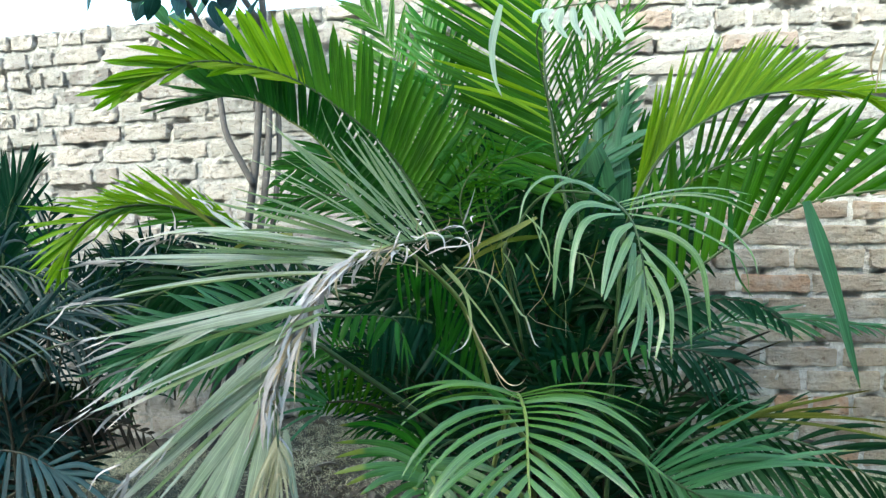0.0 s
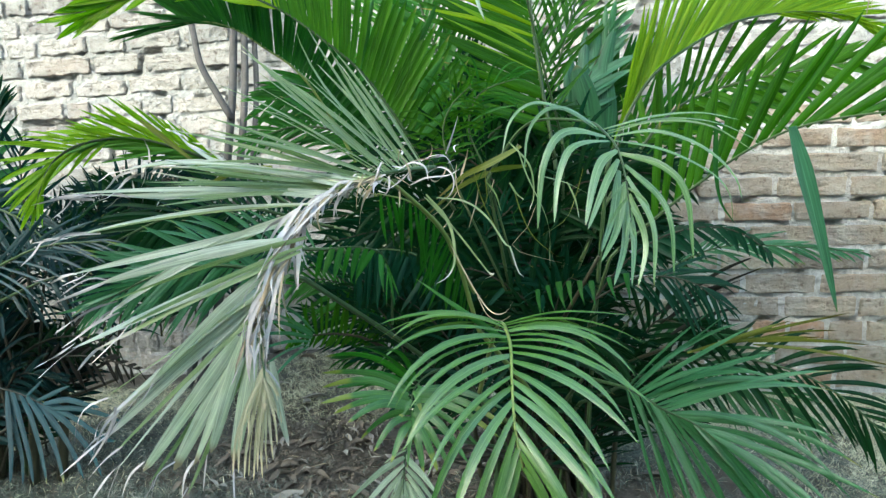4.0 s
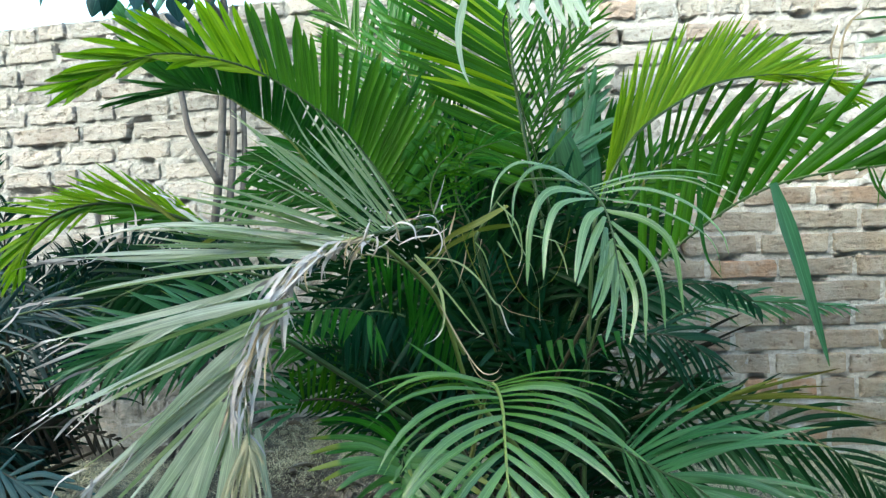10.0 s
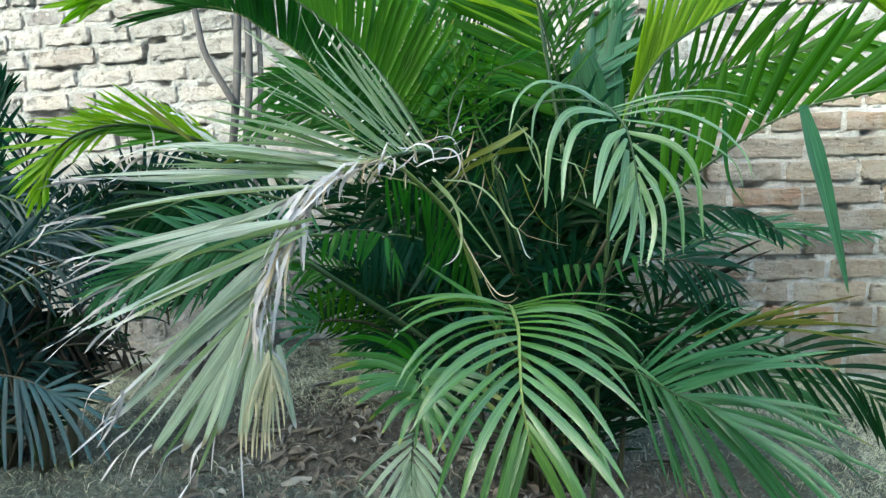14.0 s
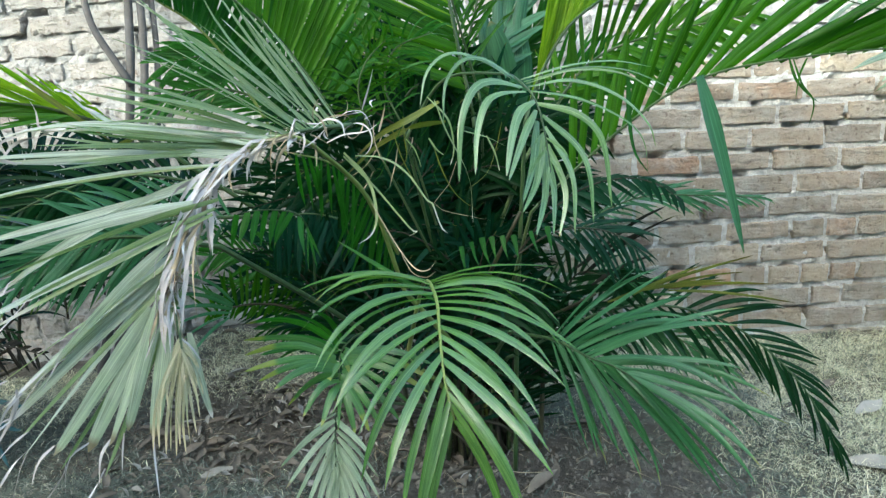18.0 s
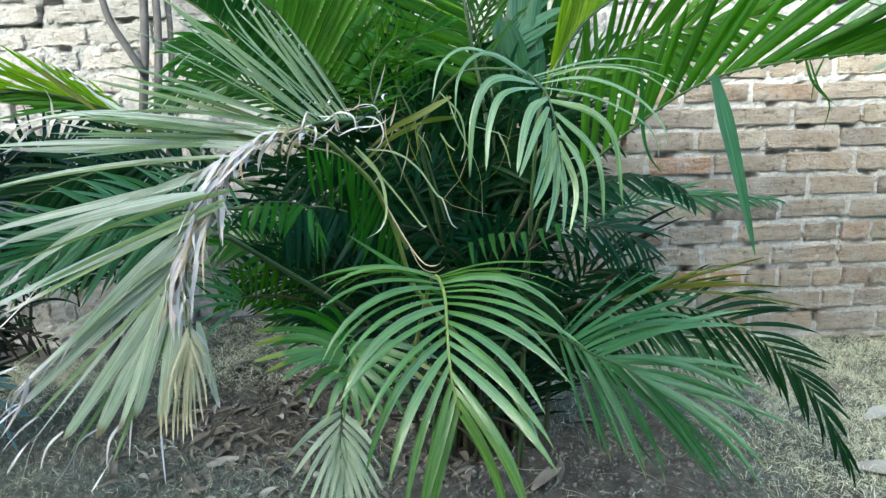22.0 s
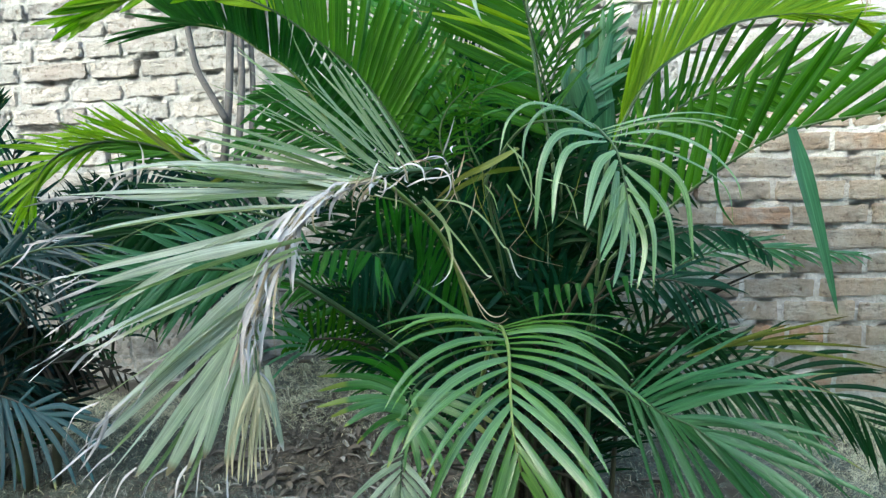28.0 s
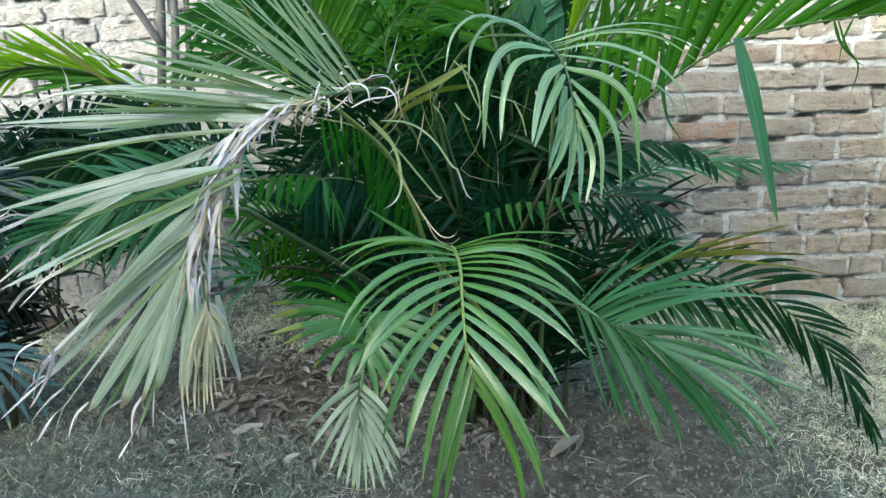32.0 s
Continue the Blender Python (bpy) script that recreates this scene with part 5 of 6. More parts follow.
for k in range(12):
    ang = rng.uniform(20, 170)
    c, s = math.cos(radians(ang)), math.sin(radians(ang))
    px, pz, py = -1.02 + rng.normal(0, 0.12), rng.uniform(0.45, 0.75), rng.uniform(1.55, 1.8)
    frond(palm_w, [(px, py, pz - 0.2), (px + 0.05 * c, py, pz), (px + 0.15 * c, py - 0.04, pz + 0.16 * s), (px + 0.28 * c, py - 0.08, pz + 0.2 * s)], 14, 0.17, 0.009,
          (-s, 0, c), (s, 0, -c), LEAF_SHADE, fwd=(60, 22), droop=rng.uniform(0.3, 0.8), start=0.2, seed=240 + k, stalk=STALK_SHADED, radius=0.004)

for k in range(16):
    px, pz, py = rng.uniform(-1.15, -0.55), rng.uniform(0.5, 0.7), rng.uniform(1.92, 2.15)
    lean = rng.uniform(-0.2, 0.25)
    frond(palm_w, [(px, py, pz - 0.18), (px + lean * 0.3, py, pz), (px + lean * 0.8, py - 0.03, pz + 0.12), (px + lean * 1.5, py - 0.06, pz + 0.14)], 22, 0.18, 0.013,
          (-0.6, 0, 0.8), (0.6, -0.1, 0.2), LEAF_SHADE if k % 3 else LEAF_SHADE_GREEN, fwd=(62, 20), droop=rng.uniform(0.3, 0.7), start=0.1, seed=460 + k, radius=0.003, stalk=STALK_SHADED, rooted=px < -0.95)

# low filler fronds, coloured near black for the shade between the leaves
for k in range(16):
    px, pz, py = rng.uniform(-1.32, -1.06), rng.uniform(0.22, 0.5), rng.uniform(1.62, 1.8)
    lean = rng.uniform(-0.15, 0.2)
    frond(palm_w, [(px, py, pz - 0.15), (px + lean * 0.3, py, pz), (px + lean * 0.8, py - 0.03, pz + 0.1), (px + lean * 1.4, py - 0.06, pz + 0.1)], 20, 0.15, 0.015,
          (-0.6, 0, 0.6), (0.6, -0.1, -0.2), LEAF_SHADE if k % 3 else LEAF_SHADE_GREEN, fwd=(66, 24), droop=rng.uniform(0.3, 0.8), start=0.1, seed=490 + k, radius=0.003, stalk=STALK_SHADED)

# ---- palm on the right, only its leaf tips in view ----
palm_e = palm_thing("areca_palm", (2.0, 1.52, 0), "pale-leaved areca palm reaching in beside the wall")
pale = frond(palm_e, [(1.420, 1.500, 0.703), (1.400, 1.440, 0.990), (1.440, 1.400, 1.100), (1.187, 1.360, 1.262)], 3, 0.12, 0.012, (0.6, 0, 0.5), None, LEAF_PALE, fwd=(60, 20), droop=0.1, start=0.9, seed=70, pieces=True, label="frond of pale broad and dark thin leaflets")
arcs("leaflet", [((1.207, 1.380, 1.205), (1.027, 1.363, 1.188), (0.900, 1.347, 1.180), (0.805, 1.330, 1.168)),
        ((1.208, 1.380, 1.187), (1.028, 1.363, 1.167), (0.900, 1.347, 1.151), (0.802, 1.330, 1.141)),
        ((1.209, 1.380, 1.155), (1.029, 1.363, 1.133), (0.891, 1.347, 1.112), (0.776, 1.330, 1.102)),
        ((1.208, 1.380, 1.182), (1.063, 1.363, 1.152), (0.956, 1.347, 1.107), (0.904, 1.330, 1.037))], 0.0185, LEAF_PALE, pale, 2.6, 701, 0.3, "pale broad leaflet")
arcs("leaflet", [((1.206, 1.380, 1.235), (1.029, 1.370, 1.257), (0.894, 1.360, 1.268), (0.846, 1.350, 1.255), (0.822, 1.340, 1.229)),
        ((1.207, 1.380, 1.212), (1.023, 1.360, 1.227), (0.862, 1.340, 1.232)),
        ((1.207, 1.380, 1.205), (1.029, 1.367, 1.214), (0.881, 1.353, 1.216), (0.795, 1.340, 1.209)),
        ((1.208, 1.380, 1.193), (1.024, 1.360, 1.200), (0.858, 1.340, 1.197))], 0.0095, LEAF_MID, pale, 2.6, 702, 0.5)
arcs("leaflet", [((0.825, 1.340, 1.229), (0.795, 1.340, 1.203), (0.782, 1.340, 1.162), (0.776, 1.340, 1.114)),
        ((0.801, 1.340, 1.209), (0.787, 1.340, 1.182), (0.783, 1.340, 1.120))], 0.0035, DRY_BROWN, pale, 3.0, 703, 0.8)
frond(palm_e, [(1.473, 1.600, 0.687), (1.329, 1.600, 0.921), (1.233, 1.600, 1.036), (1.087, 1.600, 1.087)], 12, 0.16, 0.016, (-0.3, 0, 1), (-0.2, 0, -1), LEAF_PALE, fwd=(70, 40), droop=0.4, start=0.35, seed=71)
for k, (px, py) in enumerate(((1.95, 1.5), (2.05, 1.6), (2.0, 1.45))):
    cane = Soup()
    cane.add(*tube(curve_points([(px, py, -0.02), (px - 0.02, py, 0.3), (px - 0.05 * k, py - 0.05, 0.75)], 10), np.linspace(0.015, 0.006, 10), 7))
    cane.make("cane", CANE, palm_e)
for k in range(5):
    cane = Soup()
    px, py = -1.3 + 0.06 * k, 1.72 + 0.03 * (k % 3)
    cane.add(*tube(curve_points([(px, py, -0.02), (px + 0.01 * k, py, 0.25), (px + 0.03 * k, py - 0.03, 0.6)], 10), np.linspace(0.015, 0.006, 10), 7))
    cane.make("cane", CANE, palm_w)

for k in range(16):
    ang = rng.uniform(-60, 120)
    c, s = math.cos(radians(ang)), math.sin(radians(ang))
    px, py, pz = 2.05 + 0.06 * c, 1.52 + 0.06 * s, rng.uniform(0.35, 0.8)
    frond(palm_e, [(px, py, pz), (px + 0.16 * c, py + 0.16 * s, pz + 0.28), (px + 0.38 * c, py + 0.36 * s, pz + 0.42), (px + 0.62 * c, py + 0.58 * s, pz + 0.36)], 20, 0.24, 0.02,
          (-s, c, 0.3), (s, -c, 0.3), LEAF_GREEN if k % 3 else LEAF_PALE, fwd=(62, 20), droop=0.4, start=0.15, seed=340 + k)
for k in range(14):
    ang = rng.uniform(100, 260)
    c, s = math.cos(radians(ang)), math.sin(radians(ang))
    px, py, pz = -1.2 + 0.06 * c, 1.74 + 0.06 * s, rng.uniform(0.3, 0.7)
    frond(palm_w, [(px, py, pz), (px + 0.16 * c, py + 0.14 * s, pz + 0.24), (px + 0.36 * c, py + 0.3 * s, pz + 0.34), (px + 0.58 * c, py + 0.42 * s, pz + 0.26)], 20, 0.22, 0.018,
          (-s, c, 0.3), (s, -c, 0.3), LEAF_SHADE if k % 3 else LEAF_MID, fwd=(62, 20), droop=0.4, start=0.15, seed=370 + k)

# ---- pale high frond and back fronds of the main palm ----
topmost = frond(palm, [(0.296, 1.600, 0.923), (0.205, 1.450, 1.213), (0.211, 1.360, 1.267), (0.229, 1.345, 1.280), (0.278, 1.335, 1.283), (0.338, 1.330, 1.288), (0.388, 1.330, 1.299)], 6, 0.09, 0.008, (0.3, 0, 0.9), None, LEAF_PALE, fwd=(40, 10), droop=0.2, start=0.7, seed=80, stalk=STALK_DARK, radius=0.003, pieces=True, label="pale dusty small frond at the top")
arcs("leaflet", [((0.216, 1.340, 1.279), (0.197, 1.325, 1.270), (0.189, 1.310, 1.245)),
        ((0.224, 1.340, 1.278), (0.209, 1.325, 1.261), (0.219, 1.310, 1.227)),
        ((0.241, 1.340, 1.279), (0.233, 1.325, 1.248), (0.249, 1.310, 1.218)),
        ((0.261, 1.340, 1.280), (0.263, 1.325, 1.248), (0.280, 1.310, 1.212)),
        ((0.281, 1.340, 1.281), (0.289, 1.325, 1.248), (0.307, 1.310, 1.210)),
        ((0.301, 1.340, 1.282), (0.314, 1.325, 1.245), (0.326, 1.310, 1.206)),
        ((0.317, 1.340, 1.283), (0.335, 1.325, 1.241), (0.347, 1.310, 1.206))], 0.0165, LEAF_PALE, topmost, 2.4, 801, 0.3)
ribbon("leaflet", [(0.379, 1.700, 0.891), (0.372, 1.720, 0.963), (0.363, 1.730, 1.022), (0.343, 1.740, 1.082)], 0.075, LEAF_LOW, palm, "broad undivided young leaf", taper=3)
ribbon("leaflet", [(0.416, 1.750, 0.889), (0.425, 1.760, 0.983), (0.418, 1.780, 1.078), (0.440, 1.800, 1.172)], 0.045, LEAF_TEAL, palm, taper=3)
frond(palm, [(-0.025, 1.800, 0.973), (-0.103, 1.860, 1.197), (-0.168, 1.900, 1.353), (-0.248, 1.920, 1.465)], 28, 0.21, 0.013, (-1, 0, 0.2), (1, 0, 0.2), LEAF_OLIVE, fwd=(46, 22), droop=0.2, start=0.15, seed=81)
frond(palm, [(0.064, 1.720, 0.999), (0.007, 1.740, 1.147), (-0.034, 1.760, 1.272), (-0.063, 1.780, 1.386)], 26, 0.19, 0.0135, (-1, 0, 0.3), (1, 0, 0.3), LEAF_GREEN, fwd=(48, 24), droop=0.15, start=0.1, seed=811)
frond(palm, [(0.232, 1.800, 0.970), (0.307, 1.860, 1.130), (0.383, 1.900, 1.264), (0.457, 1.920, 1.411)], 15, 0.2, 0.010, (-1, 0, 0.2), (1, 0, 0.2), LEAF_OLIVE, fwd=(40, 20), droop=0.1, start=0.15, seed=82)
frond(palm, [(0.280, 1.700, 0.875), (0.353, 1.760, 1.009), (0.405, 1.800, 1.108), (0.438, 1.800, 1.176)], 10, 0.17, 0.024, (-1, 0, 0.2), (1, 0, 0.2), LEAF_TEAL, fwd=(36, 16), droop=0.1, start=0.15, seed=83)
frond(palm, [(-0.016, 1.700, 0.849), (-0.127, 1.720, 1.014), (-0.207, 1.700, 1.041), (-0.369, 1.680, 1.015)], 22, 0.2, 0.018, (-0.3, 0, 1), (-0.3, -0.1, -1), LEAF_GREEN, fwd=(55, 20), droop=0.3, start=0.15, seed=84)

frond(palm, [(0.091, 1.750, 0.817), (0.147, 1.720, 0.929), (0.227, 1.700, 0.955), (0.343, 1.680, 0.928)], 22, 0.16, 0.014, (0.2, 0, 1), (0.2, -0.1, -1), LEAF_MID, fwd=(50, 20), droop=0.3, start=0.1, seed=86)

frond(palm, [(0.230, 1.750, 0.845), (0.302, 1.800, 1.068), (0.345, 1.820, 1.223), (0.402, 1.840, 1.378)], 15, 0.2, 0.010, (-1, 0, 0.1), (1, 0, 0.3), LEAF_OLIVE, fwd=(40, 20), droop=0.1, start=0.15, seed=88)

frond(palm, [(0.351, 1.850, 0.745), (0.467, 1.840, 0.893), (0.609, 1.820, 0.965), (0.807, 1.800, 0.994)], 34, 0.15, 0.012, (-0.1, 0, 1), (0.2, -0.1, -1), LEAF_GREEN, fwd=(50, 20), droop=0.2, start=0.1, seed=89)
frond(palm, [(0.374, 1.800, 0.721), (0.450, 1.780, 0.800), (0.510, 1.760, 0.835), (0.570, 1.740, 0.845)], 22, 0.12, 0.012, (-0.1, 0, 1), (0.2, -0.1, -1), LEAF_SHADE_TEAL, fwd=(55, 20), droop=0.3, start=0.1, seed=90)
frond(palm, [(0.233, 1.880, 0.712), (0.114, 1.860, 0.849), (0.028, 1.840, 0.937), (-0.056, 1.820, 1.037)], 34, 0.16, 0.013, (-0.7, 0, 0.7), (0.5, -0.1, 0.6), LEAF_SHADE_GREEN, fwd=(55, 24), droop=0.3, start=0.1, seed=91)
frond(palm, [(0.260, 1.820, 0.748), (0.172, 1.800, 0.894), (0.116, 1.800, 1.008), (0.088, 1.800, 1.121)], 32, 0.16, 0.012, (-0.8, 0, 0.3), (0.8, -0.1, 0.3), LEAF_SHADE_TEAL, fwd=(55, 24), droop=0.3, start=0.1, seed=92)
frond(palm, [(0.349, 1.840, 0.775), (0.377, 1.830, 0.922), (0.433, 1.820, 1.038), (0.520, 1.820, 1.124)], 32, 0.15, 0.012, (-0.8, 0, 0.3), (0.8, -0.1, 0.3), LEAF_MID, fwd=(50, 22), droop=0.2, start=0.1, seed=93)
# torn leaflets dangling from the long frond
ribbon("leaflet", [(0.762, 1.220, 0.954), (0.770, 1.210, 0.919), (0.792, 1.210, 0.895), (0.808, 1.200, 0.879)], 0.006, LEAF_OLIVE, palm, "torn leaflet dangling")
ribbon("leaflet", [(0.770, 1.220, 0.950), (0.782, 1.210, 0.909), (0.804, 1.210, 0.881), (0.792, 1.200, 0.840)], 0.0045, LEAF_OLIVE, palm)
ribbon("leaflet", [(0.793, 1.220, 0.952), (0.776, 1.210, 0.923), (0.767, 1.200, 0.886)], 0.004, LEAF_OLIVE, palm)


# ---- broken, dried and curled leaflets of the main palm ----
ribbon("leaflet", [(0.641, 1.280, 0.931), (0.661, 1.270, 0.857), (0.686, 1.260, 0.765), (0.724, 1.250, 0.622)], 0.030, LEAF_TEAL, palm, "broken leaflet hanging straight down")
ribbon("leaflet", [(0.538, 1.340, 0.942), (0.538, 1.330, 0.863), (0.547, 1.320, 0.802), (0.571, 1.310, 0.764)], 0.010, LEAF_MID, palm)
arcs("leaflet", [((0.041, 1.160, 0.837), (0.076, 1.150, 0.794), (0.086, 1.140, 0.743), (0.077, 1.130, 0.714), (0.055, 1.120, 0.701))], 0.0062, LEAF_FADED, palm, 2.5, 211, 0.6, "faded curling leaflet")
arcs("leaflet", [((0.039, 1.170, 0.831), (0.084, 1.160, 0.783), (0.124, 1.150, 0.732), (0.140, 1.140, 0.714), (0.147, 1.130, 0.715), (0.133, 1.120, 0.710)),
        ((0.057, 1.170, 0.831), (0.102, 1.163, 0.826), (0.137, 1.156, 0.801), (0.161, 1.149, 0.765), (0.168, 1.141, 0.757), (0.173, 1.134, 0.755), (0.184, 1.127, 0.720), (0.193, 1.120, 0.712))], 0.0034, LEAF_FADED, palm, 5.0, 212, 1.2, "faded curling leaflet")
arcs("leaflet", [((0.081, 1.120, 0.763), (0.116, 1.103, 0.699), (0.141, 1.085, 0.668), (0.161, 1.068, 0.670), (0.174, 1.050, 0.693)),
        ((0.121, 1.120, 0.682), (0.137, 1.097, 0.658), (0.157, 1.073, 0.657), (0.171, 1.050, 0.672))], 0.0022, DRY_BROWN, palm, 6.0, 213, 0.8, "thread-like dry tip")
arcs("leaflet", [((0.019, 1.140, 0.854), (0.044, 1.133, 0.865), (0.078, 1.127, 0.869), (0.097, 1.120, 0.879)),
        ((0.000, 1.140, 0.877), (0.023, 1.133, 0.889), (0.044, 1.127, 0.882), (0.049, 1.120, 0.861)),
        ((0.035, 1.140, 0.890), (0.057, 1.133, 0.899), (0.078, 1.127, 0.895), (0.094, 1.120, 0.861))], 0.0036, DRY, palm, 3.0, 214, 1.5, "bleached strip")
arcs("leaflet", [((0.173, 1.200, 0.915), (0.205, 1.200, 0.878), (0.212, 1.200, 0.832), (0.205, 1.200, 0.805)),
        ((0.184, 1.200, 0.910), (0.202, 1.200, 0.860), (0.235, 1.200, 0.786), (0.239, 1.200, 0.712)),
        ((0.137, 1.200, 0.851), (0.150, 1.200, 0.833), (0.159, 1.200, 0.805)),
        ((0.173, 1.200, 0.851), (0.184, 1.200, 0.833), (0.196, 1.200, 0.823)),
        ((0.265, 1.200, 0.851), (0.278, 1.200, 0.823), (0.285, 1.200, 0.793)),
        ((0.228, 1.200, 0.860), (0.265, 1.200, 0.849), (0.297, 1.200, 0.832))], 0.0030, LEAF_FADED, palm, 3.0, 215, 1.0)

ribbon("leaflet", [(0.196, 1.300, 0.906), (0.146, 1.280, 0.880), (0.097, 1.270, 0.859), (0.049, 1.260, 0.819)], 0.013, LEAF_BRONZE, palm, "olive leaflet turning yellow")
ribbon("leaflet", [(0.207, 1.320, 0.871), (0.146, 1.300, 0.864), (0.086, 1.290, 0.837), (0.028, 1.280, 0.787)], 0.012, LEAF_BRONZE, palm, "olive leaflet turning yellow")
ribbon("leaflet", [(-0.270, 1.360, 0.875), (-0.348, 1.350, 0.864), (-0.405, 1.340, 0.834)], 0.014, LEAF_BRONZE, palm)
ribbon("leaflet", [(-0.488, 1.300, 0.965), (-0.437, 1.310, 0.920), (-0.375, 1.320, 0.865)], 0.010, LEAF_BRONZE, palm)
ribbon("leaflet", [(0.133, 1.300, 1.277), (0.117, 1.300, 1.209), (0.122, 1.300, 1.151), (0.135, 1.300, 1.117)], 0.014, LEAF_PALE, palm, "pale leaflet tip folded downwards")
ribbon("leaflet", [(0.966, 1.700, 1.285), (0.951, 1.700, 1.231), (0.967, 1.700, 1.171)], 0.006, DRY_BROWN, palm)

# shrivelled leaflets along the bend of the drying frond
rng = np.random.default_rng(21)
bend = curve_points([(0.023, 1.130, 0.877), (-0.031, 1.090, 0.870), (-0.102, 1.030, 0.838), (-0.142, 0.980, 0.768), (-0.168, 0.950, 0.690), (-0.186, 0.940, 0.602)], 60)
flow = np.gradient(bend, axis=0)
for k in range(84):
    q = rng.uniform(0.1, 0.92) if k % 3 else rng.uniform(0.3, 0.8)
    p = bend[int(q * 59)] + rng.normal(0, 0.004, 3)
    ln = rng.uniform(0.03, 0.085)
    d = unit(unit(flow[int(q * 59)]) * 1.3 + rng.normal(0, 0.42, 3) + np.array([0.1, 0, -0.2]))
    e = unit(d + np.array([0, 0, -0.4]) + rng.normal(0, 0.35, 3))
    g = unit(e + np.array([0, 0, -0.9]) + rng.normal(0, 0.35, 3))
    ribbon("shrivelled_leaflet", [p, p + d * ln * 0.4, p + d * ln * 0.4 + e * ln * 0.35, p + d * ln * 0.4 + e * ln * 0.35 + g * ln * 0.35], rng.uniform(0.004, 0.0085), DRY if k % 4 else DRY_BROWN, palm, n=9, twist=rng.normal(0, 2.4), across=tuple(rng.normal(0, 1, 3)))
# long bleached sheaths hanging along it
for k in range(20):
    q = rng.uniform(0.35, 0.8)
    p = bend[int(q * 59)] + np.array([rng.normal(0.006, 0.008), -0.012, rng.normal(0, 0.006)])
    ln = rng.uniform(0.07, 0.15)
    d = unit(unit(flow[int(q * 59)]) + rng.normal(0, 0.16, 3))
    e = unit(d + np.array([0.05, 0, -0.6]) + rng.normal(0, 0.2, 3))
    ribbon("dry_sheath", [p, p + d * ln * 0.35, p + d * ln * 0.5 + e * ln * 0.25, p + d * ln * 0.5 + e * ln * 0.55], rng.uniform(0.003, 0.0068), DRY if k % 3 else DRY_BROWN, palm, n=12, twist=rng.normal(0, 2.0), across=(1, 0.1, 0.2), taper=3)
# dry curls where the leaflets sprang from
for k in range(30):
    q = rng.uniform(0, 1)
    p = np.array((-0.068, 1.060, 0.857)) * (1 - q) + np.array((0.092, 1.160, 0.893)) * q + rng.normal(0, 0.014, 3)
    r, tw = rng.uniform(0.008, 0.030), rng.uniform(1.2, 4.0)
    a, b = unit(rng.normal(0, 1, 3)), unit(rng.normal(0, 1, 3))
    up = np.array([0, 0, rng.normal(0, 0.02)])
    pts = [p + a * r * (math.cos(tw * s) - 1) + b * r * math.sin(tw * s) + up * s for s in (0, 0.2, 0.4, 0.6, 0.8, 1.0)]
    ribbon("dry_curl", pts, rng.uniform(0.0012, 0.0034), DRY if k % 2 else DRY_BROWN, palm, n=20, twist=rng.normal(0, 1.0))
# thin dead strands hanging in the heart of the clump
lo, hi = np.array((0.065, 1.300, 0.892)), np.array((0.305, 1.300, 0.771))
for k in range(18):
    x, z = rng.uniform(lo[0], hi[0]), rng.uniform(hi[2], lo[2])
    p = np.array([x, rng.uniform(1.24, 1.42), z])
    ln = rng.uniform(0.05, 0.17)
    sway = rng.normal(0, 0.35, 3)
    ribbon("dead_strand", [p, p + np.array([sway[0] * 0.4, 0, -0.4]) * ln, p + np.array([sway[0], sway[1] * 0.3, -0.75]) * ln, p + np.array([sway[0] + sway[2], 0, -1.0]) * ln],
           rng.uniform(0.0012, 0.003), (DRY_BROWN, LEAF_MID, LEAF_SHADE_GREEN, LEAF_BRONZE)[k % 4], palm, n=10, twist=rng.normal(0, 1.5))
# withered small frond below it
withered = frond(palm, [(-0.166, 0.950, 0.669), (-0.159, 0.940, 0.649), (-0.154, 0.930, 0.629), (-0.151, 0.920, 0.612)], 3, 0.06, 0.006, (-1, 0, -0.3), (0.8, 0, -0.4), LEAF_STRAW, fwd=(40, 4), droop=0.6, start=0.6, seed=300, label="withered straw-coloured side frond", pieces=True, rooted=False, radius=0.0025)
arcs("leaflet", [((-0.155, 0.930, 0.626), (-0.173, 0.917, 0.592), (-0.187, 0.903, 0.549), (-0.190, 0.890, 0.505)),
        ((-0.155, 0.930, 0.620), (-0.168, 0.917, 0.574), (-0.175, 0.903, 0.532), (-0.175, 0.890, 0.500)),
        ((-0.155, 0.930, 0.614), (-0.162, 0.917, 0.568), (-0.164, 0.903, 0.526), (-0.163, 0.890, 0.497)),
        ((-0.154, 0.930, 0.611), (-0.154, 0.917, 0.568), (-0.155, 0.903, 0.533), (-0.151, 0.890, 0.501)),
        ((-0.154, 0.930, 0.614), (-0.147, 0.917, 0.581), (-0.141, 0.903, 0.551), (-0.135, 0.890, 0.526)),
        ((-0.154, 0.930, 0.623), (-0.138, 0.917, 0.611), (-0.128, 0.903, 0.593), (-0.121, 0.890, 0.576)),
        ((-0.155, 0.930, 0.629), (-0.163, 0.917, 0.604), (-0.168, 0.903, 0.580), (-0.165, 0.890, 0.559)),
        ((-0.155, 0.930, 0.617), (-0.157, 0.917, 0.586), (-0.161, 0.903, 0.550), (-0.154, 0.890, 0.528))], 0.0045, LEAF_STRAW, withered, 3.0, 305, 1.4)
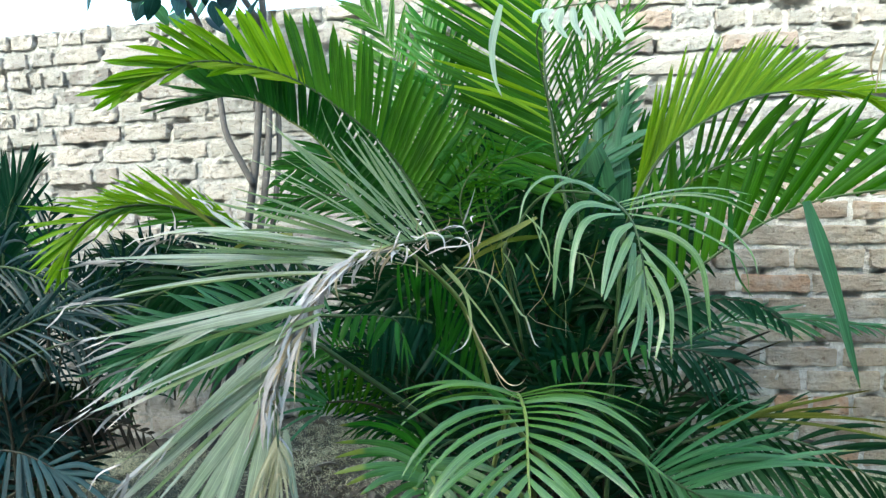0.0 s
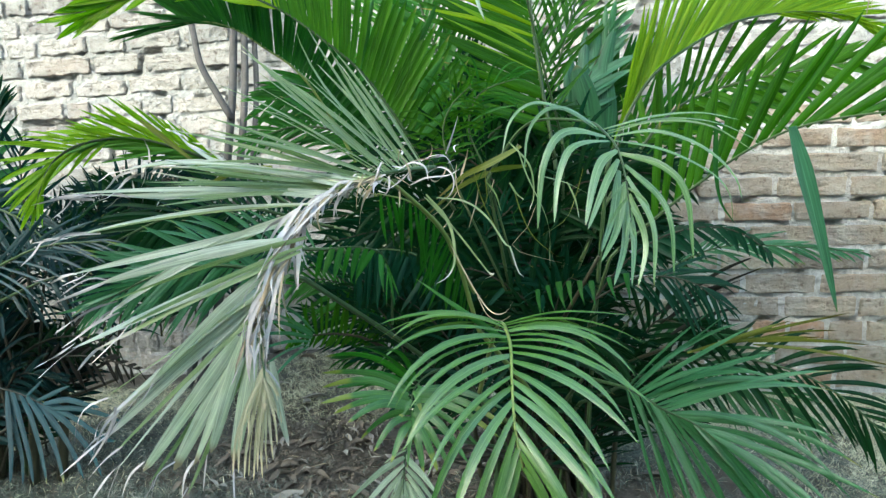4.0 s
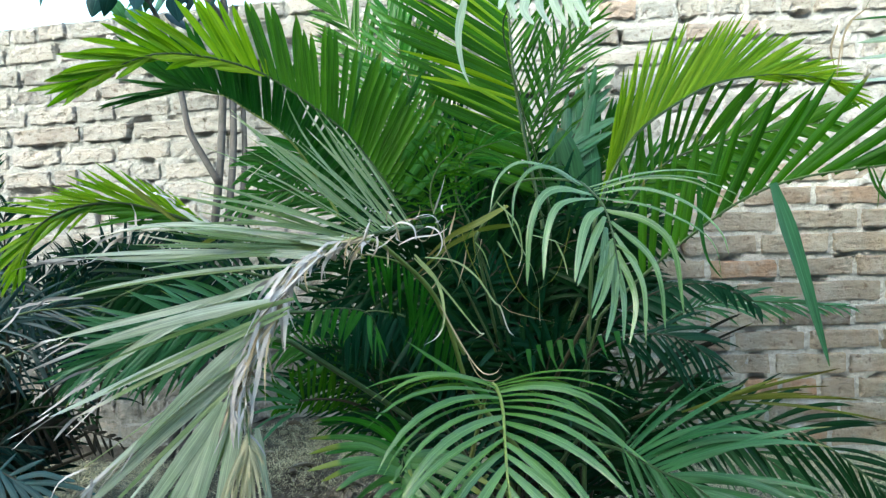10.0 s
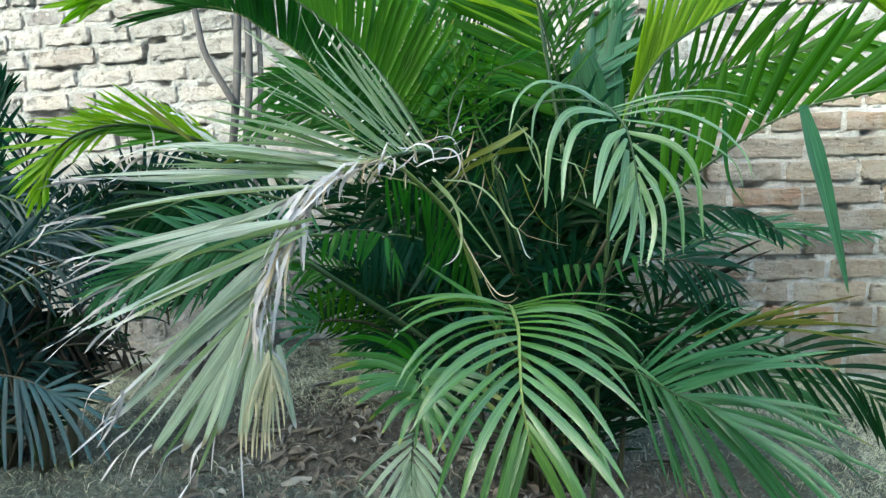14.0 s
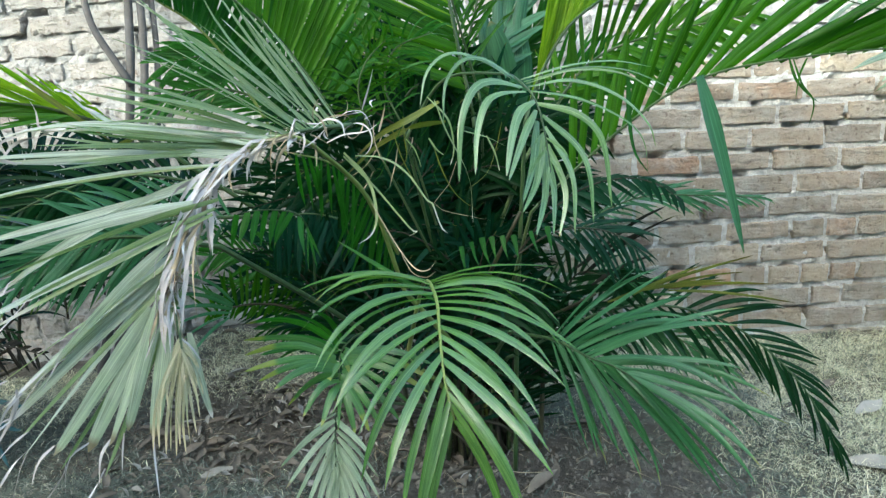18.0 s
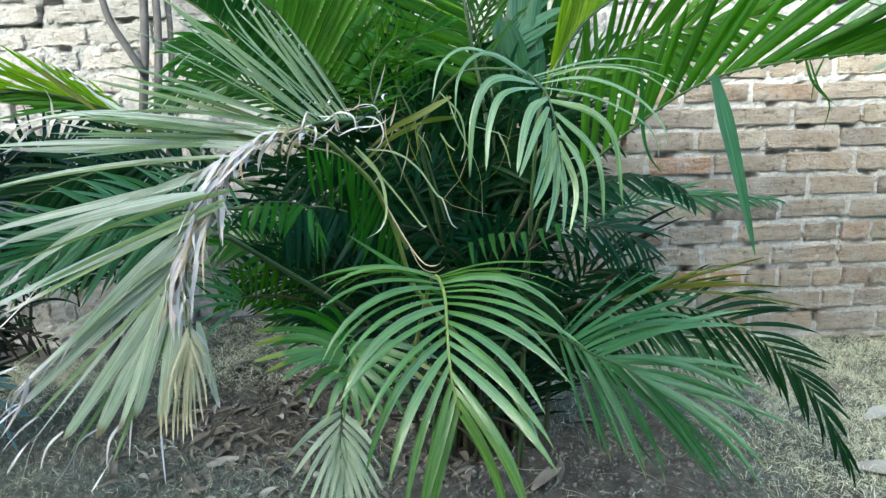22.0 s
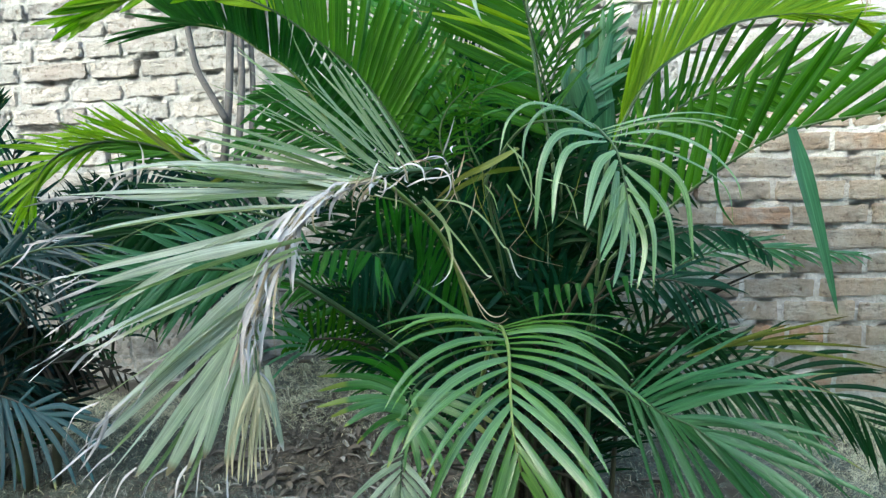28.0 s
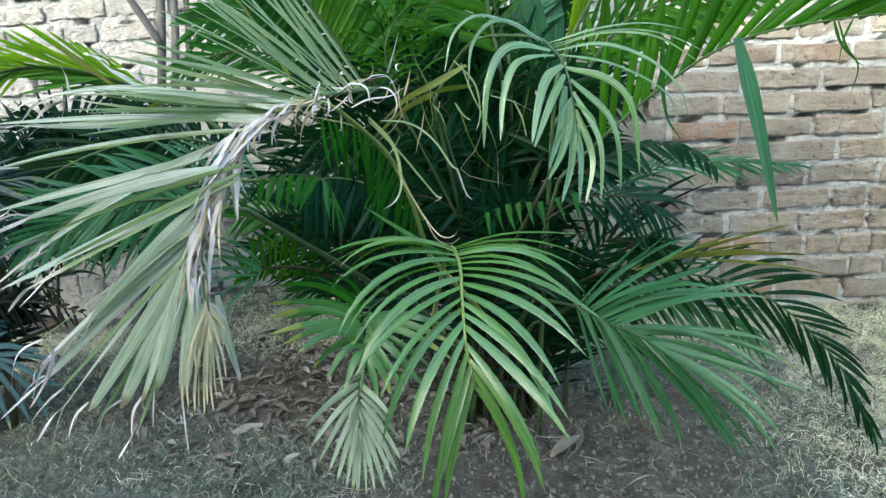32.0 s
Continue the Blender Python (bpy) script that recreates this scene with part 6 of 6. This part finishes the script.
arcs("leaflet", [((-0.153, 0.920, 0.632), (-0.166, 0.908, 0.589), (-0.179, 0.897, 0.559), (-0.180, 0.885, 0.510)),
        ((-0.151, 0.920, 0.624), (-0.161, 0.908, 0.584), (-0.167, 0.897, 0.541), (-0.167, 0.885, 0.506)),
        ((-0.151, 0.920, 0.618), (-0.154, 0.908, 0.578), (-0.157, 0.897, 0.536), (-0.155, 0.885, 0.512)),
        ((-0.150, 0.920, 0.618), (-0.147, 0.908, 0.578), (-0.146, 0.897, 0.542), (-0.142, 0.885, 0.516)),
        ((-0.151, 0.920, 0.624), (-0.140, 0.908, 0.596), (-0.132, 0.897, 0.572), (-0.127, 0.885, 0.549)),
        ((-0.152, 0.920, 0.629), (-0.166, 0.908, 0.601), (-0.173, 0.897, 0.577), (-0.176, 0.885, 0.541))], 0.0042, LEAF_STRAW, withered, 3.0, 307, 1.6)


arcs("leaflet", [((-0.186, 1.050, 0.600), (-0.179, 1.040, 0.556), (-0.169, 1.030, 0.516), (-0.158, 1.020, 0.480))], 0.0125, LEAF_DUSTY, palm, 2.5, 302, 1.2, "hanging grey dried leaflet")


# ---- leafy shrub with bare stems between palm and wall ----
shrub = new("shrub")
tagged(shrub, "thin bare-stemmed shrub with broad dark leaves", "shrub")
for k, (ctrl, r0) in enumerate((([(-0.98, 2.33, -0.02), (-0.80, 2.30, 0.55), (-0.697, 2.250, 0.988), (-0.670, 2.250, 1.229), (-0.645, 2.250, 1.556), (-0.670, 2.250, 1.735)], 0.013),
                                ([(-0.94, 2.34, -0.02), (-0.76, 2.31, 0.55), (-0.662, 2.270, 0.988), (-0.643, 2.270, 1.231), (-0.647, 2.270, 1.488), (-0.767, 2.250, 1.668)], 0.012),
                                ([(-0.90, 2.35, -0.02), (-0.72, 2.33, 0.55), (-0.633, 2.300, 0.989), (-0.620, 2.300, 1.197), (-0.626, 2.300, 1.384)], 0.010),
                                ([(-0.689, 2.240, 0.988), (-0.726, 2.220, 1.071), (-0.763, 2.200, 1.161), (-0.781, 2.200, 1.279), (-0.827, 2.200, 1.477), (-0.880, 2.200, 1.585)], 0.009))):
    s = Soup()
    s.add(*tube(curve_points(ctrl, 20), np.linspace(r0 * 1.25, r0 * 0.8, 20), 8))
    s.make("stem", BARK, shrub)
rng = np.random.default_rng(33)
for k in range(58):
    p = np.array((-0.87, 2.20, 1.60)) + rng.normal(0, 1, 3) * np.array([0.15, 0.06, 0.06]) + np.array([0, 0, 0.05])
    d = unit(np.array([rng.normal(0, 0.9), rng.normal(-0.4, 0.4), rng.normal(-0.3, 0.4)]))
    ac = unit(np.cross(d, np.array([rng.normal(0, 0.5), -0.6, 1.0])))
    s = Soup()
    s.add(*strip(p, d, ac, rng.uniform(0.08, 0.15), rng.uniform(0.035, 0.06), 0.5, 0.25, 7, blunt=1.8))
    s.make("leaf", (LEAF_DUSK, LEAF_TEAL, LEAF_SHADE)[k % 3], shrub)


# ---- dry grass and fallen leaves ----
def ground_stuff(name, count, where, mat, label, category, size, wide, lift, seed, tuft=1, crumple=0.0):
    """Strips strewn on the soil, singly or in small tufts, thinner where the soil is bare."""
    r = np.random.default_rng(seed)
    s = Soup()
    made = 0
    while made < count:
        x0, y0 = r.normal(0.25, 1.35), r.uniform(0.2, 2.38)
        patch = 0.5 + 0.9 * noise.noise((x0 * 6, y0 * 6, seed))
        if r.random() > where(x0, y0) * (patch if tuft > 1 else 1):
            continue
        for _ in range(tuft):
            made += 1
            x, y = x0 + r.normal(0, 0.012) * (tuft > 1), y0 + r.normal(0, 0.012) * (tuft > 1)
            z = ground_height(x, y)
            ang = r.uniform(0, 2 * math.pi)
            up = r.uniform(*lift)
            d = unit(np.array([math.cos(ang), math.sin(ang), up]))
            ac = unit(np.array([-math.sin(ang), math.cos(ang), r.normal(0, 0.5)]))
            s.add(*strip(np.array([x, y, z + 0.001]), d, ac, r.uniform(*size), r.uniform(*wide), up * 1.1 + 0.1, 0.3 + crumple * r.uniform(0.2, 1.2), 2 if tuft > 1 else 5, curl=r.normal(0, 0.6 + crumple * 1.5), blunt=1.4, tip_curl=crumple * r.normal(0, 0.5)))
    ob = s.make(name, mat, None, label)
    return tagged(ob, label, category, kind="stuff")


def clear(x, y):
    """How bare the soil is round the palm's foot and where the leaf litter lies, 0 to 1."""
    a = 1.0 - math.hypot((x - 0.42) / 0.62, (y - 1.5) / 0.42)
    b = 1.0 - math.hypot((x + 0.26) / 0.62, (y - 1.93) / 0.36)
    return min(1.0, max(0.0, 2.2 * max(a, b) + 0.25 * noise.noise((x * 7, y * 7, 2.0))))


def turf(name, count, where, mat, label, size, wide, lift, seed, cell, area=(-1.7, 2.1, 1.0, 2.4)):
    """Very many short blades in loose tufts, each a bent sliver."""
    r = np.random.default_rng(seed)
    x, y = r.uniform(area[0], area[1], count * 3), r.uniform(area[2], area[3], count * 3)
    keep = r.random(count * 3) < np.array([where(a, b) * (0.65 + 0.8 * noise.noise((a * cell, b * cell, seed))) for a, b in zip(x, y)])
    x, y = x[keep][:count], y[keep][:count]
    n = len(x)
    z = np.array([ground_height(a, b) for a, b in zip(x, y)])
    ang, up = r.uniform(0, 2 * math.pi, n), r.uniform(*lift, n)
    ln, w = r.uniform(*size, n), r.uniform(*wide, n) * 0.5
    flat = 1 / np.sqrt(1 + up * up)
    d = np.stack([np.cos(ang) * flat, np.sin(ang) * flat, up * flat], 1)
    side = np.stack([-np.sin(ang), np.cos(ang), r.normal(0, 0.4, n)], 1) * w[:, None]
    p = np.stack([x, y, z - 0.001], 1)
    mid = p + d * ln[:, None] * 0.55
    tip = p + d * ln[:, None] + np.stack([r.normal(0, 0.25, n), r.normal(0, 0.25, n), -0.45 * up * flat], 1) * ln[:, None]
    tip[:, 2] = np.maximum(tip[:, 2], z + 0.001)
    v = np.stack([p - side, p + side, mid + side, mid - side, tip], 1).reshape(-1, 3)
    f = []
    for k in range(0, n * 5, 5):
        f += [(k, k + 1, k + 2, k + 3), (k + 3, k + 2, k + 4)]
    return tagged(mesh_object(name, v.tolist(), f, mat), label, "grass", kind="stuff")


def wallward(x, y):
    """Where straw takes over from the short grass: by the wall, and on the open side."""
    return min(1.0, max(0.0, (y - 1.95) / 0.25) + max(0.0, (x - 0.75) / 0.6) + 0.7 * max(0.0, 1 - math.hypot((x + 0.45) / 0.45, (y - 2.25) / 0.3)))


def fade(x, y):
    """Thinning out towards the rest of the yard."""
    return min(1.0, max(0.0, (y - 1.0) / 0.35)) * min(1.0, max(0.0, (x + 1.7) / 0.3)) * min(1.0, max(0.0, (2.1 - x) / 0.4))


turf("grass", 130000, lambda x, y: fade(x, y) * (1 - clear(x, y)) * (1 - 0.6 * wallward(x, y)), BLADE, "matted dry grey-green grass", (0.010, 0.042), (0.0008, 0.0019), (0.02, 0.9), 51, 7.0)
turf("grass", 60000, lambda x, y: 0.9, BLADE, "thin dry grass over the open yard", (0.012, 0.04), (0.0015, 0.003), (0.1, 1.6), 57, 2.0, (-4.5, 4.5, -3.5, 2.2))
turf("straw", 100000, lambda x, y: fade(x, y) * max((1 - clear(x, y)) * (0.06 + 0.94 * wallward(x, y)), 0.95 * max(0.0, min(1.0, 1.6 * (1 - math.hypot((x + 0.45) / 0.6, (y - 2.3) / 0.3))))), BLADE_PALE, "bleached straw-coloured grass by the wall", (0.012, 0.045), (0.0008, 0.0017), (0.05, 1.2), 52, 9.0)
ground_stuff("leaf_litter", 420, lambda x, y: 1.0 if (-0.75 < x < 0.3 and 1.5 < y < 2.15) else 0.003, LITTER, "brown curled leaf litter on the soil", "leaves", (0.025, 0.075), (0.008, 0.026), (0.0, 0.5), 53, 1, 0.8)
ground_stuff("pale_litter", 110, lambda x, y: 1.0 if (-0.7 < x < 0.25 and 1.5 < y < 2.25) else 0.004, LITTER_PALE, "pale curled leaf litter on the soil", "leaves", (0.025, 0.07), (0.007, 0.02), (0.0, 0.6), 55, 1, 0.9)
ground_stuff("twig_litter", 650, lambda x, y: 1.0 if (-1.2 < x < 0.8 and y > 1.1) else 0.1, DRY_BROWN, "thin dry leaf strips strewn under the palm", "leaves", (0.03, 0.10), (0.0012, 0.003), (0.0, 0.5), 54, 1, 0.6)


def clods(count, seed):
    """Crumbs of soil and grit on the bare ground."""
    r = np.random.default_rng(seed)
    v, f = [], []
    while len(f) < count * 8:
        x, y = r.uniform(-0.9, 1.2), r.uniform(1.15, 2.36)
        if r.random() > 0.08 + clear(x, y):
            continue
        size = 0.0015 + 0.006 * r.random() ** 3
        c = np.array([x, y, ground_height(x, y) + size * 0.3])
        k = len(v)
        for axis in range(3):
            for sign in (-1, 1):
                o = r.normal(0, 0.35, 3)
                o[axis] += sign
                v.append(c + o * size)
        f += [(k + a, k + b, k + e) for a in (0, 1) for b in (2, 3) for e in (4, 5)]
    return tagged(mesh_object("soil_crumbs", v, f, CLOD), "loose crumbs of dry soil and grit", "soil", kind="stuff")


clods(6000, 71)


def fallen_leaf(at, ang, length, width, mat, label, lift=0.12, fold=0.7):
    x, y = at[0], at[1]
    z = ground_height(x, y)
    d = unit(np.array([math.cos(radians(ang)), math.sin(radians(ang)), lift]))
    ac = unit(np.array([-d[1], d[0], 0.25]))
    s = Soup()
    s.add(*strip(np.array([x, y, z + 0.004]), d, ac, length, width, lift * 2.0, fold, 10, curl=0.5, blunt=1.5, tip_curl=0.16))
    ob = s.make("fallen_leaf", mat, None, label)
    return tagged(ob, label, "leaf", group="fallen leaves")


fallen_leaf((-0.428, 1.663), 5, 0.10, 0.032, LITTER_PALE, "bleached fallen leaf lying on grey grass", 0.02)
fallen_leaf((0.375, 1.496), 25, 0.11, 0.03, LITTER, "grey-brown crumpled dead leaf on bare soil", 0.3, 1.3)
fallen_leaf((0.443, 1.535), 62, 0.09, 0.02, LITTER, "brown curled dead leaf on bare soil", 0.15)
fallen_leaf((1.170, 1.549), -40, 0.16, 0.05, LITTER_PALE, "broad bleached leaf lying in the grass", 0.05)
fallen_leaf((1.353, 1.778), 10, 0.12, 0.045, LITTER_PALE, "bleached leaf lying in the grass", 0.05)
fallen_leaf((1.371, 1.969), 15, 0.08, 0.03, LITTER, "brown leaf lying in straw", 0.1)
fallen_leaf((0.622, 1.810), 160, 0.09, 0.03, LITTER, "brown leaf half under the palm", 0.1)
fallen_leaf((-0.402, 2.174), 200, 0.10, 0.03, LITTER_PALE, "pale dry leaf beside the palm", 0.2)
fallen_leaf((-0.310, 2.039), 120, 0.09, 0.028, LITTER, "brown dry leaf beside the palm", 0.2)
